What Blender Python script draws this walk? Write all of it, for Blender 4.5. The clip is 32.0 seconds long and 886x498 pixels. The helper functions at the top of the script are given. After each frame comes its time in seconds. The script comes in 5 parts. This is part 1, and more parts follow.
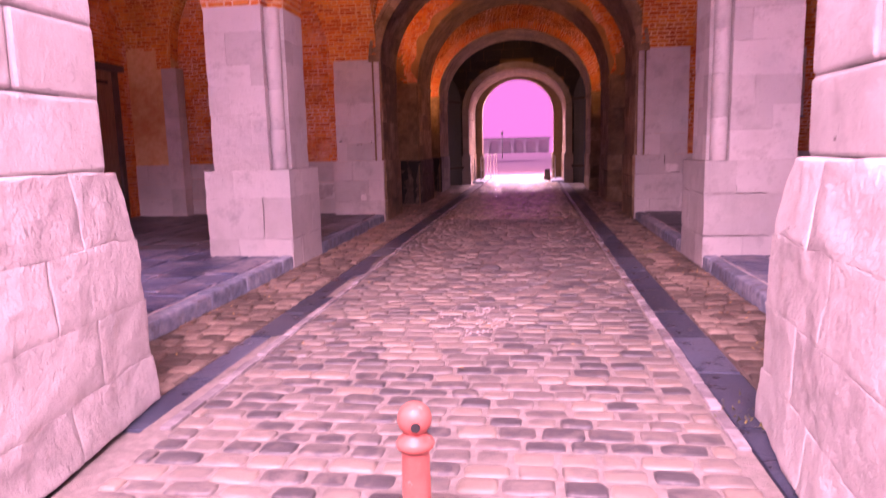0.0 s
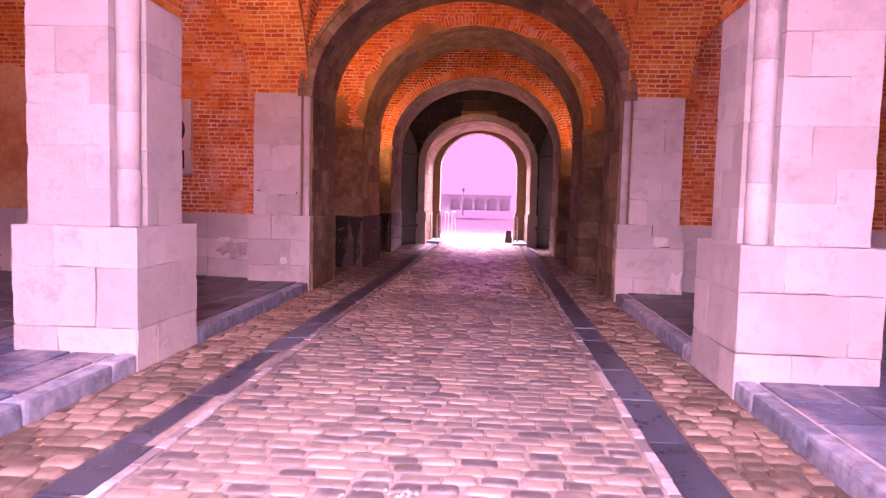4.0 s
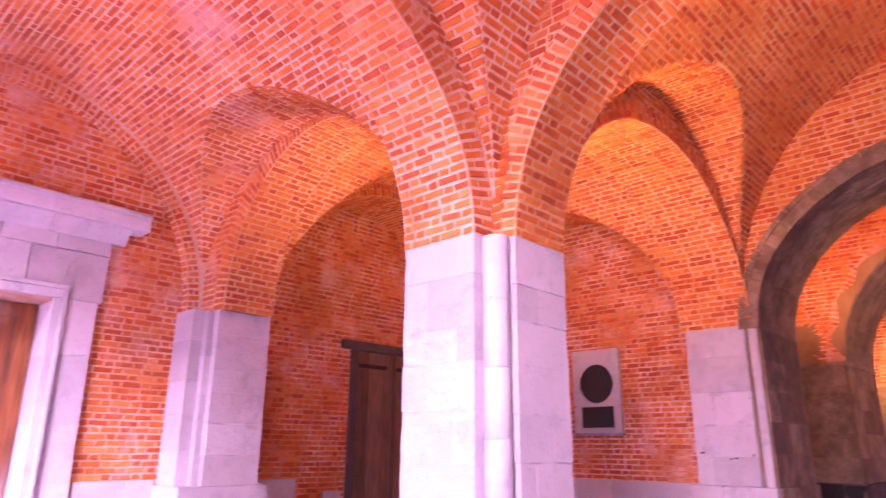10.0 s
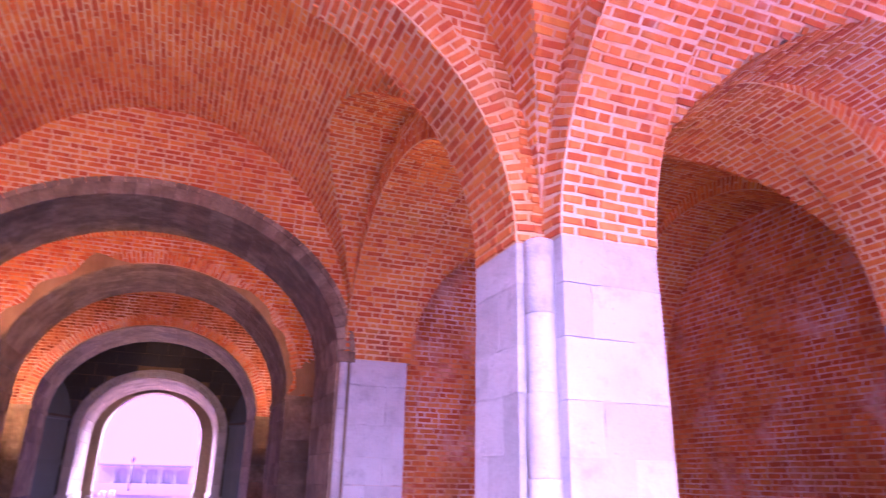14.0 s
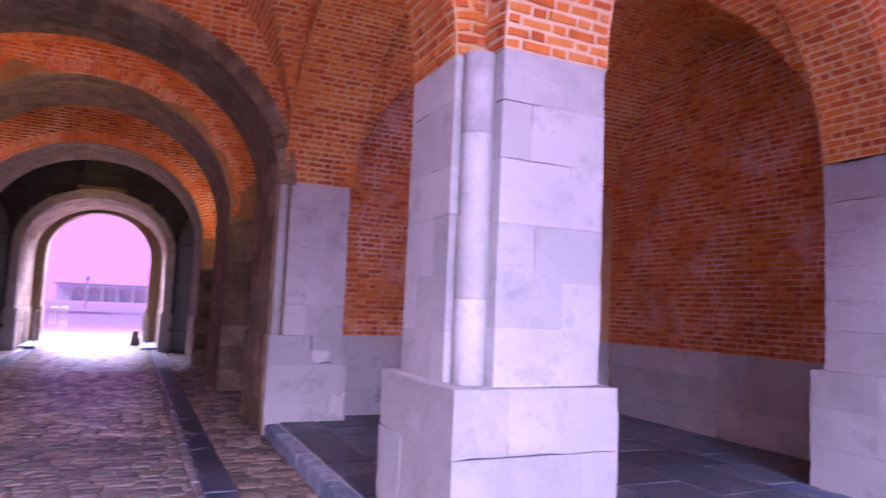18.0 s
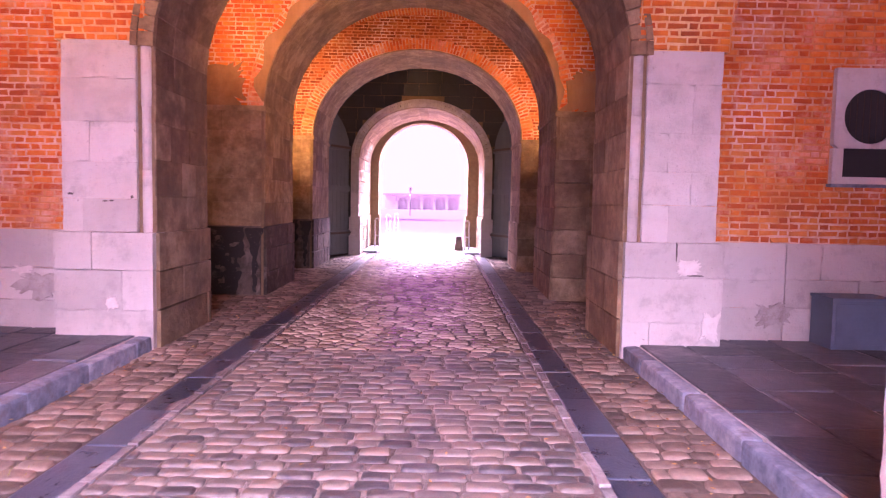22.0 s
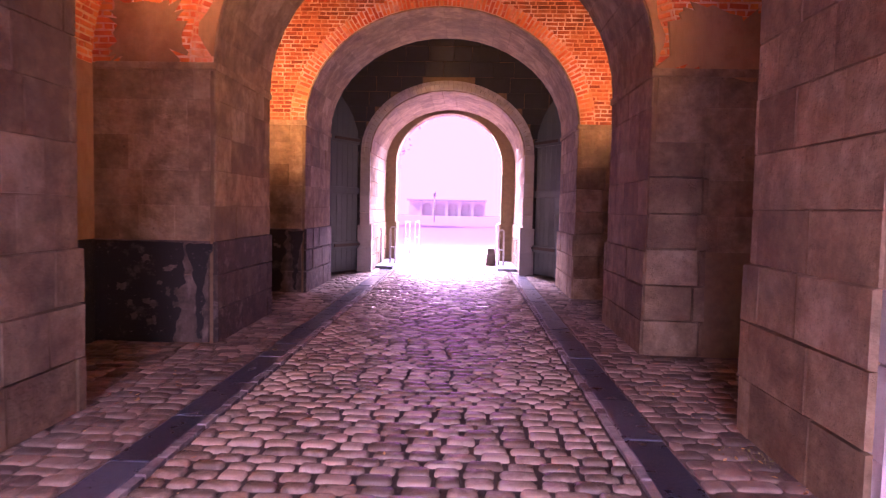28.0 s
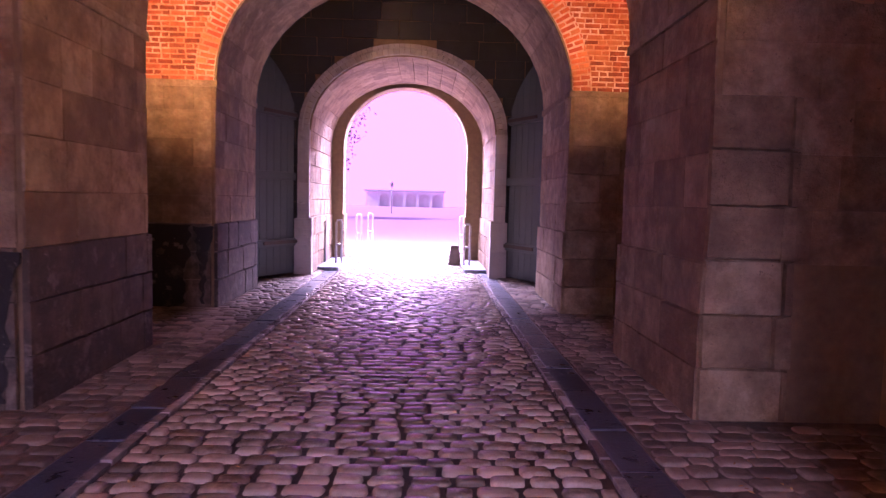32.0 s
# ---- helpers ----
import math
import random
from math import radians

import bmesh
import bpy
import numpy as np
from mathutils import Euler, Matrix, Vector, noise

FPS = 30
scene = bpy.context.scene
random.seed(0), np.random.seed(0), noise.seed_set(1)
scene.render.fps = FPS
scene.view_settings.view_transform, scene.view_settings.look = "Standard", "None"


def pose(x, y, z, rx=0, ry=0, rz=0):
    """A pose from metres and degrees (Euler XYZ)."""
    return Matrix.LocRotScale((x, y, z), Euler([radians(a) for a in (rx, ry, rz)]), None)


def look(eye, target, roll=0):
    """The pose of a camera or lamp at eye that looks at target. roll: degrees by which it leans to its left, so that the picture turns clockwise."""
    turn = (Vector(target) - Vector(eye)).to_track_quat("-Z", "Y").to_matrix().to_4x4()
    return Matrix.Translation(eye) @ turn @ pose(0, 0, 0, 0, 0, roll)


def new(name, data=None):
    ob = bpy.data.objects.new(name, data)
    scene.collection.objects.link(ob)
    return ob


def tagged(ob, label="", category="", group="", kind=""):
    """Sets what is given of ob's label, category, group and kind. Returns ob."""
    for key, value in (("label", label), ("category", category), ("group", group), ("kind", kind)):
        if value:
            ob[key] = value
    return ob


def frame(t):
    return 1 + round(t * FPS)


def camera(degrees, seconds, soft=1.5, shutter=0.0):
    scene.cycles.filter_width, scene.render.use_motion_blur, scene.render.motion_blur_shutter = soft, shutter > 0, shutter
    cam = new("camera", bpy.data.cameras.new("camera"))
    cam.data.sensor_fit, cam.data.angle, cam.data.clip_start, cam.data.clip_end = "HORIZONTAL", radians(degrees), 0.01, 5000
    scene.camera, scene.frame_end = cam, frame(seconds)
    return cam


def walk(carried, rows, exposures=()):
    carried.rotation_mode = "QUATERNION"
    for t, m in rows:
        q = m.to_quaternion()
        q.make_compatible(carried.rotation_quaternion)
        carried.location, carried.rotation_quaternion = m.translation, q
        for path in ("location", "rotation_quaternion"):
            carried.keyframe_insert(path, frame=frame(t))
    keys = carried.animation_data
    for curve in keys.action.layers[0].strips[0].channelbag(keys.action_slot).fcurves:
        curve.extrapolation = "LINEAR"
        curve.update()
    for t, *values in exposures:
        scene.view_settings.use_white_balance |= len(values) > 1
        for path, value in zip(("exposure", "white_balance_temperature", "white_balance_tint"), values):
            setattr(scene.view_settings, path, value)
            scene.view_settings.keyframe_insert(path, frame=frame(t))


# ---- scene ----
cam = camera(67.3, 32.0, soft=1.2, shutter=0.5)
EXPOSURES = [(0, -1.3, 7300, 114), (1.0, -1.1, 7350, 113), (2.0, -0.72, 7300, 111), (4.5, -0.45, 6850, 107), (5.5, -0.3, 6600, 107), (6.5, -0.1, 6550, 110), (8.0, -0.25, 6600, 114), (9.0, -0.02, 6400, 111), (10.0, 0.18, 6200, 104), (12.0, 0.27, 5600, 94), (13.0, 0.4, 5400, 95), (14.0, 0.08, 5050, 88), (15.5, -0.05, 5150, 78), (17.5, -0.7, 5050, 58), (18.5, -0.63, 5200, 67), (20.0, -0.38, 5800, 85), (21.5, 0.35, 6000, 77), (23, 0.45, 6150, 84), (25, 0.12, 6150, 84), (28, 0.2, 5900, 88), (30, 0.03, 5700, 85), (32, -0.15, 5500, 82)]

PATH = [
    (0, (0.495, 0.066, 1.355), (0.225, 2.024, 1.055), -1.4),
    (0.5, (0.503, 0.278, 1.37), (0.196, 2.205, 0.931), -0.9),
    (1, (0.517, 0.589, 1.374), (0.332, 2.549, 1.024), 0.6),
    (1.5, (0.487, 0.848, 1.405), (0.361, 2.823, 1.115), 0.6),
    (2, (0.479, 1.182, 1.381), (0.302, 3.169, 1.24), 0.1),
    (2.5, (0.497, 1.525, 1.41), (0.295, 3.505, 1.208), 0.9),
    (4.5, (0.481, 2.819, 1.406), (0.339, 4.81, 1.282), 1.5),
    (5, (0.328, 3.175, 1.354), (-0.04, 5.136, 1.22), 1.4),
    (5.5, (0.263, 3.414, 1.379), (-0.568, 5.226, 1.22), -1.0),
    (6, (0.345, 3.619, 1.453), (-1.019, 5.075, 1.308), -2.2),
    (6.5, (0.314, 3.792, 1.424), (-1.257, 5.028, 1.367), -2.1),
    (7, (0.275, 3.973, 1.432), (-1.404, 5.06, 1.46), -1.1),
    (7.5, (0.223, 4.058, 1.467), (-1.517, 5.039, 1.549), -0.7),
    (8, (0.234, 4.115, 1.487), (-1.554, 4.985, 1.701), -0.0),
    (8.5, (0.25, 4.126, 1.51), (-1.497, 5.032, 1.865), -0.3),
    (9, (0.271, 4.156, 1.527), (-1.369, 5.214, 1.965), 0.2),
    (9.5, (0.298, 4.179, 1.548), (-1.161, 5.445, 2.067), 1.0),
    (10, (0.325, 4.169, 1.554), (-0.986, 5.567, 2.126), 0.5),
    (10.5, (0.342, 4.152, 1.563), (-0.743, 5.723, 2.16), 0.3),
    (11, (0.351, 4.197, 1.577), (-0.507, 5.895, 2.195), 0.3),
    (11.5, (0.375, 4.219, 1.568), (-0.242, 6.006, 2.222), 0.8),
    (12, (0.53, 4.199, 1.496), (0.161, 6.038, 2.19), 1.3),
    (12.5, (0.433, 4.259, 1.552), (0.343, 6.133, 2.243), 1.0),
    (13, (0.456, 4.248, 1.565), (0.62, 6.11, 2.276), 0.8),
    (13.5, (0.501, 4.257, 1.57), (0.927, 6.079, 2.276), 0.8),
    (14, (0.578, 4.319, 1.591), (1.246, 6.086, 2.248), 1.3),
    (14.5, (0.618, 4.316, 1.595), (1.46, 6.014, 2.233), 1.4),
    (15, (0.641, 4.327, 1.598), (1.715, 5.896, 2.218), 1.5),
    (15.5, (0.654, 4.324, 1.6), (1.897, 5.773, 2.196), 2.0),
    (17.5, (0.796, 4.429, 1.593), (1.868, 6.103, 1.818), 2.4),
    (18, (0.798, 4.464, 1.558), (1.638, 6.271, 1.733), 2.5),
    (18.5, (0.778, 4.486, 1.556), (1.38, 6.392, 1.634), 3.0),
    (19, (0.773, 4.606, 1.548), (1.135, 6.573, 1.516), 2.7),
    (19.5, (0.707, 4.76, 1.521), (0.936, 6.746, 1.448), 1.3),
    (20, (0.617, 4.925, 1.559), (0.777, 6.918, 1.488), 0.3),
    (20.5, (0.566, 5.104, 1.535), (0.578, 7.102, 1.43), -0.3),
    (21, (0.587, 5.389, 1.525), (0.553, 7.387, 1.447), 0.2),
    (21.5, (0.566, 5.636, 1.523), (0.508, 7.63, 1.373), 1.2),
    (22, (0.521, 5.939, 1.504), (0.523, 7.935, 1.364), 1.1),
    (22.5, (0.476, 6.221, 1.515), (0.471, 8.212, 1.331), -0.6),
    (23, (0.455, 6.519, 1.496), (0.379, 8.513, 1.359), -1.1),
    (23.5, (0.445, 6.792, 1.5), (0.347, 8.782, 1.318), 0.7),
    (24, (0.383, 7.099, 1.486), (0.341, 9.09, 1.307), 1.2),
    (24.5, (0.347, 7.416, 1.494), (0.333, 9.401, 1.249), -0.8),
    (25, (0.363, 7.751, 1.473), (0.288, 9.737, 1.245), -0.3),
    (25.5, (0.361, 8.001, 1.476), (0.264, 9.986, 1.246), 0.2),
    (27.5, (0.394, 9.102, 1.509), (0.278, 11.091, 1.326), 0.4),
    (28, (0.403, 9.392, 1.479), (0.331, 11.387, 1.356), 1.2),
    (28.5, (0.365, 9.707, 1.507), (0.36, 11.699, 1.326), 0.0),
    (29, (0.375, 10.017, 1.464), (0.289, 12.012, 1.345), -0.9),
    (30, (0.366, 10.598, 1.453), (0.296, 12.591, 1.299), 1.1),
    (31, (0.39, 11.235, 1.449), (0.313, 13.231, 1.343), -0.5),
    (32, (0.364, 11.89, 1.458), (0.418, 13.884, 1.311), 1.4),
]
walk(cam, [(t, look(eye, target, roll)) for t, eye, target, roll in PATH], EXPOSURES)

# ---- light ----
world = bpy.data.worlds.new("world")
scene.world = world
world.use_nodes = True
wn = world.node_tree
sky = wn.nodes.new("ShaderNodeTexSky")
sky.sky_type, sky.sun_disc = "NISHITA", False
sky.sun_elevation, sky.sun_rotation = radians(41.7), radians(256)
wn.links.new(sky.outputs[0], wn.nodes["Background"].inputs[0])
wn.nodes["Background"].inputs[1].default_value = 0.14
sun = new("sun", bpy.data.lights.new("sun", "SUN"))
sun.data.energy, sun.data.angle, sun.data.color = 4.8, radians(0.6), (1, 0.96, 0.9)
sun.matrix_world = look((-24, -6, 22), (0, 0, 0))


def opening_light(name, eye, target, w, h, power, tint=(1, 0.97, 0.95)):
    """Daylight that comes in by an open arch."""
    lamp = new(name, bpy.data.lights.new(name, "AREA"))
    lamp.data.shape, lamp.data.size, lamp.data.size_y = "RECTANGLE", w, h
    lamp.data.energy, lamp.data.color = power, tint
    lamp.matrix_world = look(eye, target)
    return lamp


opening_light("daylight_portal", (0, -4.0, 9.2), (0, 7.0, 1.0), 9.0, 5.4, 15000)
opening_light("daylight_arch_left", (-2.2, 0.8, 3.3), (-7.0, 5.5, 1.5), 1.3, 1.3, 90, (0.70, 0.82, 1.0))
opening_light("daylight_arch_right", (2.2, 0.8, 3.3), (7.0, 5.5, 1.5), 1.3, 1.3, 110, (0.70, 0.82, 1.0))
opening_light("daylight_exit", (0, 31.7, 9.4), (0, 21.9, 1.0), 7.0, 5.0, 3000)
opening_light("daylight_exit_low", (0, 31.9, 6.9), (0, 14.9, 0.5), 9.0, 2.4, 18500, (1.0, 0.97, 0.88))
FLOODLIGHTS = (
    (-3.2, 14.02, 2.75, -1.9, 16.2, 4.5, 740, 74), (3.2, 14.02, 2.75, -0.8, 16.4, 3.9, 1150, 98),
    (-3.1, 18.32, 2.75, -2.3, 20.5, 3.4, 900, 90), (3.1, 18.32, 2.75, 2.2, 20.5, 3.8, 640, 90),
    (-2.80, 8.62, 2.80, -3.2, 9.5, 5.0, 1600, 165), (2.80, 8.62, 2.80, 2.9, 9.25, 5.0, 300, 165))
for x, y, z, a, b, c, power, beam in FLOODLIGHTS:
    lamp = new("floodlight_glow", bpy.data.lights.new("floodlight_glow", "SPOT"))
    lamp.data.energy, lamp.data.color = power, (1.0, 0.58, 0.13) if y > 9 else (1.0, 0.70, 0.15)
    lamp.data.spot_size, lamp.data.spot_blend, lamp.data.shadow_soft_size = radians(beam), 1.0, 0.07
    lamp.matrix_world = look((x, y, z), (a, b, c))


# ---- materials ----
def material(name, colors, scale=5.0, rough=0.85, bump=0.35, fine=55.0, vary="", share=0.5, stain=None, stain_at=0.6, stain_scale=0.9, spots=None, metal=0.0, stretch=None, foot=None, soot=None, relief=0.0, pits=None):
    """Grain at two scales; vary: island or object gives each piece its own tone; stain: a second colour in broad patches; spots: small marks."""
    m = bpy.data.materials.new(name)
    m.use_nodes = True
    nt = m.node_tree
    L = nt.links.new

    def node(kind, **ins):
        n = nt.nodes.new(kind)
        for k, v in ins.items():
            n.inputs[k].default_value = v
        return n

    bsdf = nt.nodes["Principled BSDF"]
    bsdf.inputs["Metallic"].default_value = metal
    geo = node("ShaderNodeNewGeometry")
    where = geo.outputs["Position"]
    if stretch:
        mp = node("ShaderNodeMapping")
        mp.inputs["Scale"].default_value = stretch
        L(where, mp.inputs["Vector"])
        where = mp.outputs["Vector"]
    n1 = node("ShaderNodeTexNoise", Scale=scale, Detail=7.0, Roughness=0.65)
    L(where, n1.inputs["Vector"])
    fac = n1.outputs["Fac"]
    if vary:
        rnd = geo.outputs["Random Per Island"] if vary == "island" else node("ShaderNodeObjectInfo").outputs["Random"]
        a = node("ShaderNodeMath")
        a.operation = "MULTIPLY_ADD"
        a.inputs[1].default_value, a.inputs[2].default_value = share, 0.5 - share / 2
        L(rnd, a.inputs[0])
        b = node("ShaderNodeMath")
        b.operation = "ADD"
        L(a.outputs[0], b.inputs[0])
        c = node("ShaderNodeMath")
        c.operation = "SUBTRACT"
        c.inputs[1].default_value = 0.5
        L(fac, c.inputs[0])
        L(c.outputs[0], b.inputs[1])
        fac = b.outputs[0]
    ramp = node("ShaderNodeValToRGB")
    el = ramp.color_ramp.elements
    while len(el) < len(colors):
        el.new(0.5)
    for k, c in enumerate(colors):
        el[k].position, el[k].color = 0.25 + 0.5 * k / max(1, len(colors) - 1), (*c, 1)
    L(fac, ramp.inputs["Fac"])
    color = ramp.outputs["Color"]

    def layer(color, tone, sc, at, soft, most):
        n = node("ShaderNodeTexNoise", Scale=sc, Detail=8.0, Roughness=0.7)
        L(geo.outputs["Position"], n.inputs["Vector"])
        r = node("ShaderNodeMapRange")
        r.inputs["From Min"].default_value, r.inputs["From Max"].default_value = at - soft, at + soft
        r.inputs["To Max"].default_value = most
        L(n.outputs["Fac"], r.inputs["Value"])
        mix = node("ShaderNodeMix")
        mix.data_type = "RGBA"
        mix.inputs["B"].default_value = (*tone, 1)
        L(r.outputs["Result"], mix.inputs["Factor"])
        L(color, mix.inputs["A"])
        return mix.outputs["Result"]

    if stain:
        color = layer(color, stain, stain_scale, stain_at, 0.09, 0.8)
    if soot:
        color = layer(color, soot, 0.75, 0.60, 0.10, 0.7)
    if foot:
        tone, z0, z1 = foot
        xyz = node("ShaderNodeSeparateXYZ")
        L(geo.outputs["Position"], xyz.inputs[0])
        up = node("ShaderNodeMath")
        up.operation = "MULTIPLY_ADD"
        up.inputs[1].default_value = 1.3
        L(n1.outputs["Fac"], up.inputs[0])
        L(xyz.outputs[2], up.inputs[2])
        r = node("ShaderNodeMapRange")
        r.inputs["From Min"].default_value, r.inputs["From Max"].default_value = z1 + 0.65, z0 + 0.65
        r.inputs["To Max"].default_value = 0.85
        L(up.outputs[0], r.inputs["Value"])
        mix = node("ShaderNodeMix")
        mix.data_type = "RGBA"
        mix.inputs["B"].default_value = (*tone, 1)
        L(r.outputs["Result"], mix.inputs["Factor"])
        L(color, mix.inputs["A"])
        color = mix.outputs["Result"]
    if spots:
        color = layer(color, spots, 22.0, 0.66, 0.04, 0.8)
    if pits:
        color = layer(color, pits, 9.0, 0.70, 0.015, 0.85)
    L(color, bsdf.inputs["Base Color"])
    n2 = node("ShaderNodeTexNoise", Scale=fine, Detail=5.0, Roughness=0.7)
    L(where, n2.inputs["Vector"])
    bp = node("ShaderNodeBump", Strength=bump, Distance=0.012)
    L(n2.outputs["Fac"], bp.inputs["Height"])
    if relief:
        n3 = node("ShaderNodeTexNoise", Scale=7.0, Detail=6.0, Roughness=0.6)
        L(geo.outputs["Position"], n3.inputs["Vector"])
        bq = node("ShaderNodeBump", Strength=relief, Distance=0.05)
        L(n3.outputs["Fac"], bq.inputs["Height"])
        L(bq.outputs["Normal"], bp.inputs["Normal"])
    L(bp.outputs["Normal"], bsdf.inputs["Normal"])
    rr = node("ShaderNodeMapRange")
    rr.inputs["To Min"].default_value, rr.inputs["To Max"].default_value = max(0.05, rough - 0.13), min(1, rough + 0.13)
    L(n1.outputs["Fac"], rr.inputs["Value"])
    L(rr.outputs["Result"], bsdf.inputs["Roughness"])
    return m


BRICKS = [(0.47, 0.09, 0.006), (0.59, 0.13, 0.007), (0.64, 0.17, 0.010), (0.68, 0.24, 0.04)]
PALE = (0.68, 0.46, 0.37)
BRICK = material("orange_brick", BRICKS, 9, 0.9, vary="island", share=0.6, stain=PALE, stain_at=0.61, stain_scale=1.7, soot=(0.22, 0.065, 0.02))
BRICK_PIECE = material("orange_brick_piece", BRICKS, 9, 0.9, vary="object", share=0.6, stain=PALE, stain_at=0.61, stain_scale=1.7, soot=(0.22, 0.065, 0.02))
BRICK_VAULT = material("vault_brick", [(0.46, 0.085, 0.005), (0.57, 0.13, 0.006), (0.64, 0.175, 0.008), (0.67, 0.24, 0.015)], 6, 0.9, vary="island", share=0.5, stain=(0.20, 0.045, 0.012), stain_at=0.63, stain_scale=0.8)
# front-bay copy of the vault brick: pale patches put daylight into the colour
BRICK_LIT = material("lit_vault_brick", [(0.46, 0.09, 0.008), (0.57, 0.135, 0.010), (0.64, 0.185, 0.018), (0.67, 0.26, 0.05)], 6, 0.9, vary="island", share=0.5, stain=PALE, stain_at=0.66, stain_scale=0.9, soot=(0.17, 0.045, 0.018))
MORTAR = material("pale_mortar", [(0.62, 0.34, 0.18), (0.76, 0.56, 0.43)], 9, 0.95, 0.5, stain=(0.56, 0.19, 0.05), stain_at=0.50, stain_scale=1.3)
MORTAR_VAULT = material("aged_vault_mortar", [(0.60, 0.35, 0.13), (0.74, 0.52, 0.27)], 12, 0.95, 0.5, stain=(0.52, 0.18, 0.04), stain_at=0.53)
# darker brick tones for the front of the far tunnel arch
BRICK_DARK = material("dark_tunnel_brick", [(0.22, 0.048, 0.006), (0.33, 0.08, 0.008), (0.42, 0.115, 0.012), (0.47, 0.16, 0.03)], 9, 0.9, vary="island", share=0.5, stain=(0.10, 0.035, 0.014), stain_at=0.57, stain_scale=1.0)
MORTAR_PALE = material("pale_vault_mortar", [(0.60, 0.38, 0.20), (0.76, 0.57, 0.40)], 12, 0.95, 0.5, stain=(0.54, 0.20, 0.06), stain_at=0.55, stain_scale=1.0)
MORTAR_DULL = material("dull_mortar", [(0.48, 0.17, 0.05), (0.60, 0.28, 0.11)], 12, 0.95, 0.5, stain=(0.76, 0.60, 0.50), stain_at=0.53, stain_scale=1.6)
STONES = [(0.40, 0.38, 0.365), (0.49, 0.47, 0.455), (0.56, 0.54, 0.525)]
STONE = material("white_limestone", STONES, 3, 0.85, 0.7, 24, vary="object", share=0.42, stain=(0.31, 0.285, 0.28), stain_at=0.63, stain_scale=3.5, spots=(0.30, 0.275, 0.26), soot=(0.335, 0.325, 0.34), relief=0.45, pits=(0.10, 0.09, 0.085))
STONE_ISLAND = material("white_limestone_wall", STONES, 3, 0.85, 0.7, 24, vary="island", share=0.42, stain=(0.31, 0.285, 0.28), stain_at=0.63, stain_scale=3.5, spots=(0.30, 0.275, 0.26), soot=(0.335, 0.325, 0.34), relief=0.45, pits=(0.10, 0.09, 0.085))
ROUGH_STONE = material("pitted_limestone", [(0.38, 0.35, 0.335), (0.50, 0.475, 0.455), (0.57, 0.545, 0.52)], 9, 0.88, 1.0, 34, vary="object", share=0.3, spots=(0.28, 0.25, 0.24), relief=0.7)
JOINT = material("lime_joint", [(0.37, 0.345, 0.33), (0.49, 0.465, 0.445)], 14, 0.95, 0.5)
LIMEWASH = material("pale_lime_patch", [(0.55, 0.52, 0.50), (0.72, 0.69, 0.67)], 12, 0.9, 0.7, 40, spots=(0.3, 0.27, 0.25))
SOILED = material("soiled_limestone", [(0.29, 0.255, 0.235), (0.38, 0.355, 0.345), (0.46, 0.44, 0.43)], 7, 0.9, 0.9, 30, stain=(0.21, 0.17, 0.14), stain_at=0.58, stain_scale=6, relief=0.6)
CREVICE = material("dark_crevice", [(0.05, 0.043, 0.04), (0.11, 0.095, 0.085)], 20, 0.95, 0.5)
GREYS = [(0.145, 0.095, 0.048), (0.23, 0.162, 0.086), (0.32, 0.235, 0.13), (0.41, 0.32, 0.20)]
GREY = material("tunnel_stone", GREYS, 5.0, 0.82, 1.0, 18, vary="object", share=0.36, stain=(0.13, 0.082, 0.042), stain_at=0.55, stain_scale=2.4, spots=(0.08, 0.055, 0.04), pits=(0.05, 0.036, 0.028), relief=0.85, soot=(0.10, 0.075, 0.052))
GREY_ISLAND = material("tunnel_stone_wall", GREYS, 5.0, 0.82, 1.0, 18, vary="island", share=0.24, stain=(0.13, 0.082, 0.042), stain_at=0.55, stain_scale=2.4, spots=(0.08, 0.055, 0.04), pits=(0.05, 0.036, 0.028), relief=0.85, soot=(0.10, 0.075, 0.052))
GREY_JOINT = material("tunnel_joint", [(0.15, 0.10, 0.055), (0.25, 0.175, 0.09)], 10, 0.95, 0.5)
PLASTER = material("brown_render", [(0.20, 0.105, 0.042), (0.34, 0.20, 0.085), (0.44, 0.29, 0.14)], 1.6, 0.9, 0.4, 30, stain=(0.17, 0.075, 0.022), stain_at=0.58, stain_scale=0.8, stretch=(1, 1, 0.35))
TAR = material("black_tar_coat", [(0.007, 0.0065, 0.006), (0.018, 0.016, 0.014)], 4, 0.7, 0.6, 30, stain=(0.20, 0.165, 0.13), stain_at=0.655, stain_scale=3.6, spots=(0.26, 0.22, 0.18))
FOOT = material("sooted_foot_stone", [(0.018, 0.014, 0.012), (0.05, 0.038, 0.028), (0.12, 0.092, 0.066)], 5, 0.8, 0.8, 24, vary="island", share=0.25, stain=(0.24, 0.20, 0.165), stain_at=0.63, stain_scale=4.5, spots=(0.34, 0.29, 0.25), relief=0.5)
FOOT_PIECE = material("sooted_foot_stone_piece", [(0.018, 0.014, 0.012), (0.05, 0.038, 0.028), (0.12, 0.092, 0.066)], 5, 0.8, 0.8, 24, vary="object", share=0.25, stain=(0.24, 0.20, 0.165), stain_at=0.63, stain_scale=4.5, spots=(0.34, 0.29, 0.25), relief=0.5)
LIMED = material("lime_streaked_stone", [(0.045, 0.034, 0.026), (0.12, 0.092, 0.07), (0.25, 0.205, 0.165)], 7, 0.85, 0.9, 22, stain=(0.025, 0.02, 0.017), stain_at=0.57, stain_scale=4.5, stretch=(1, 1, 0.5))
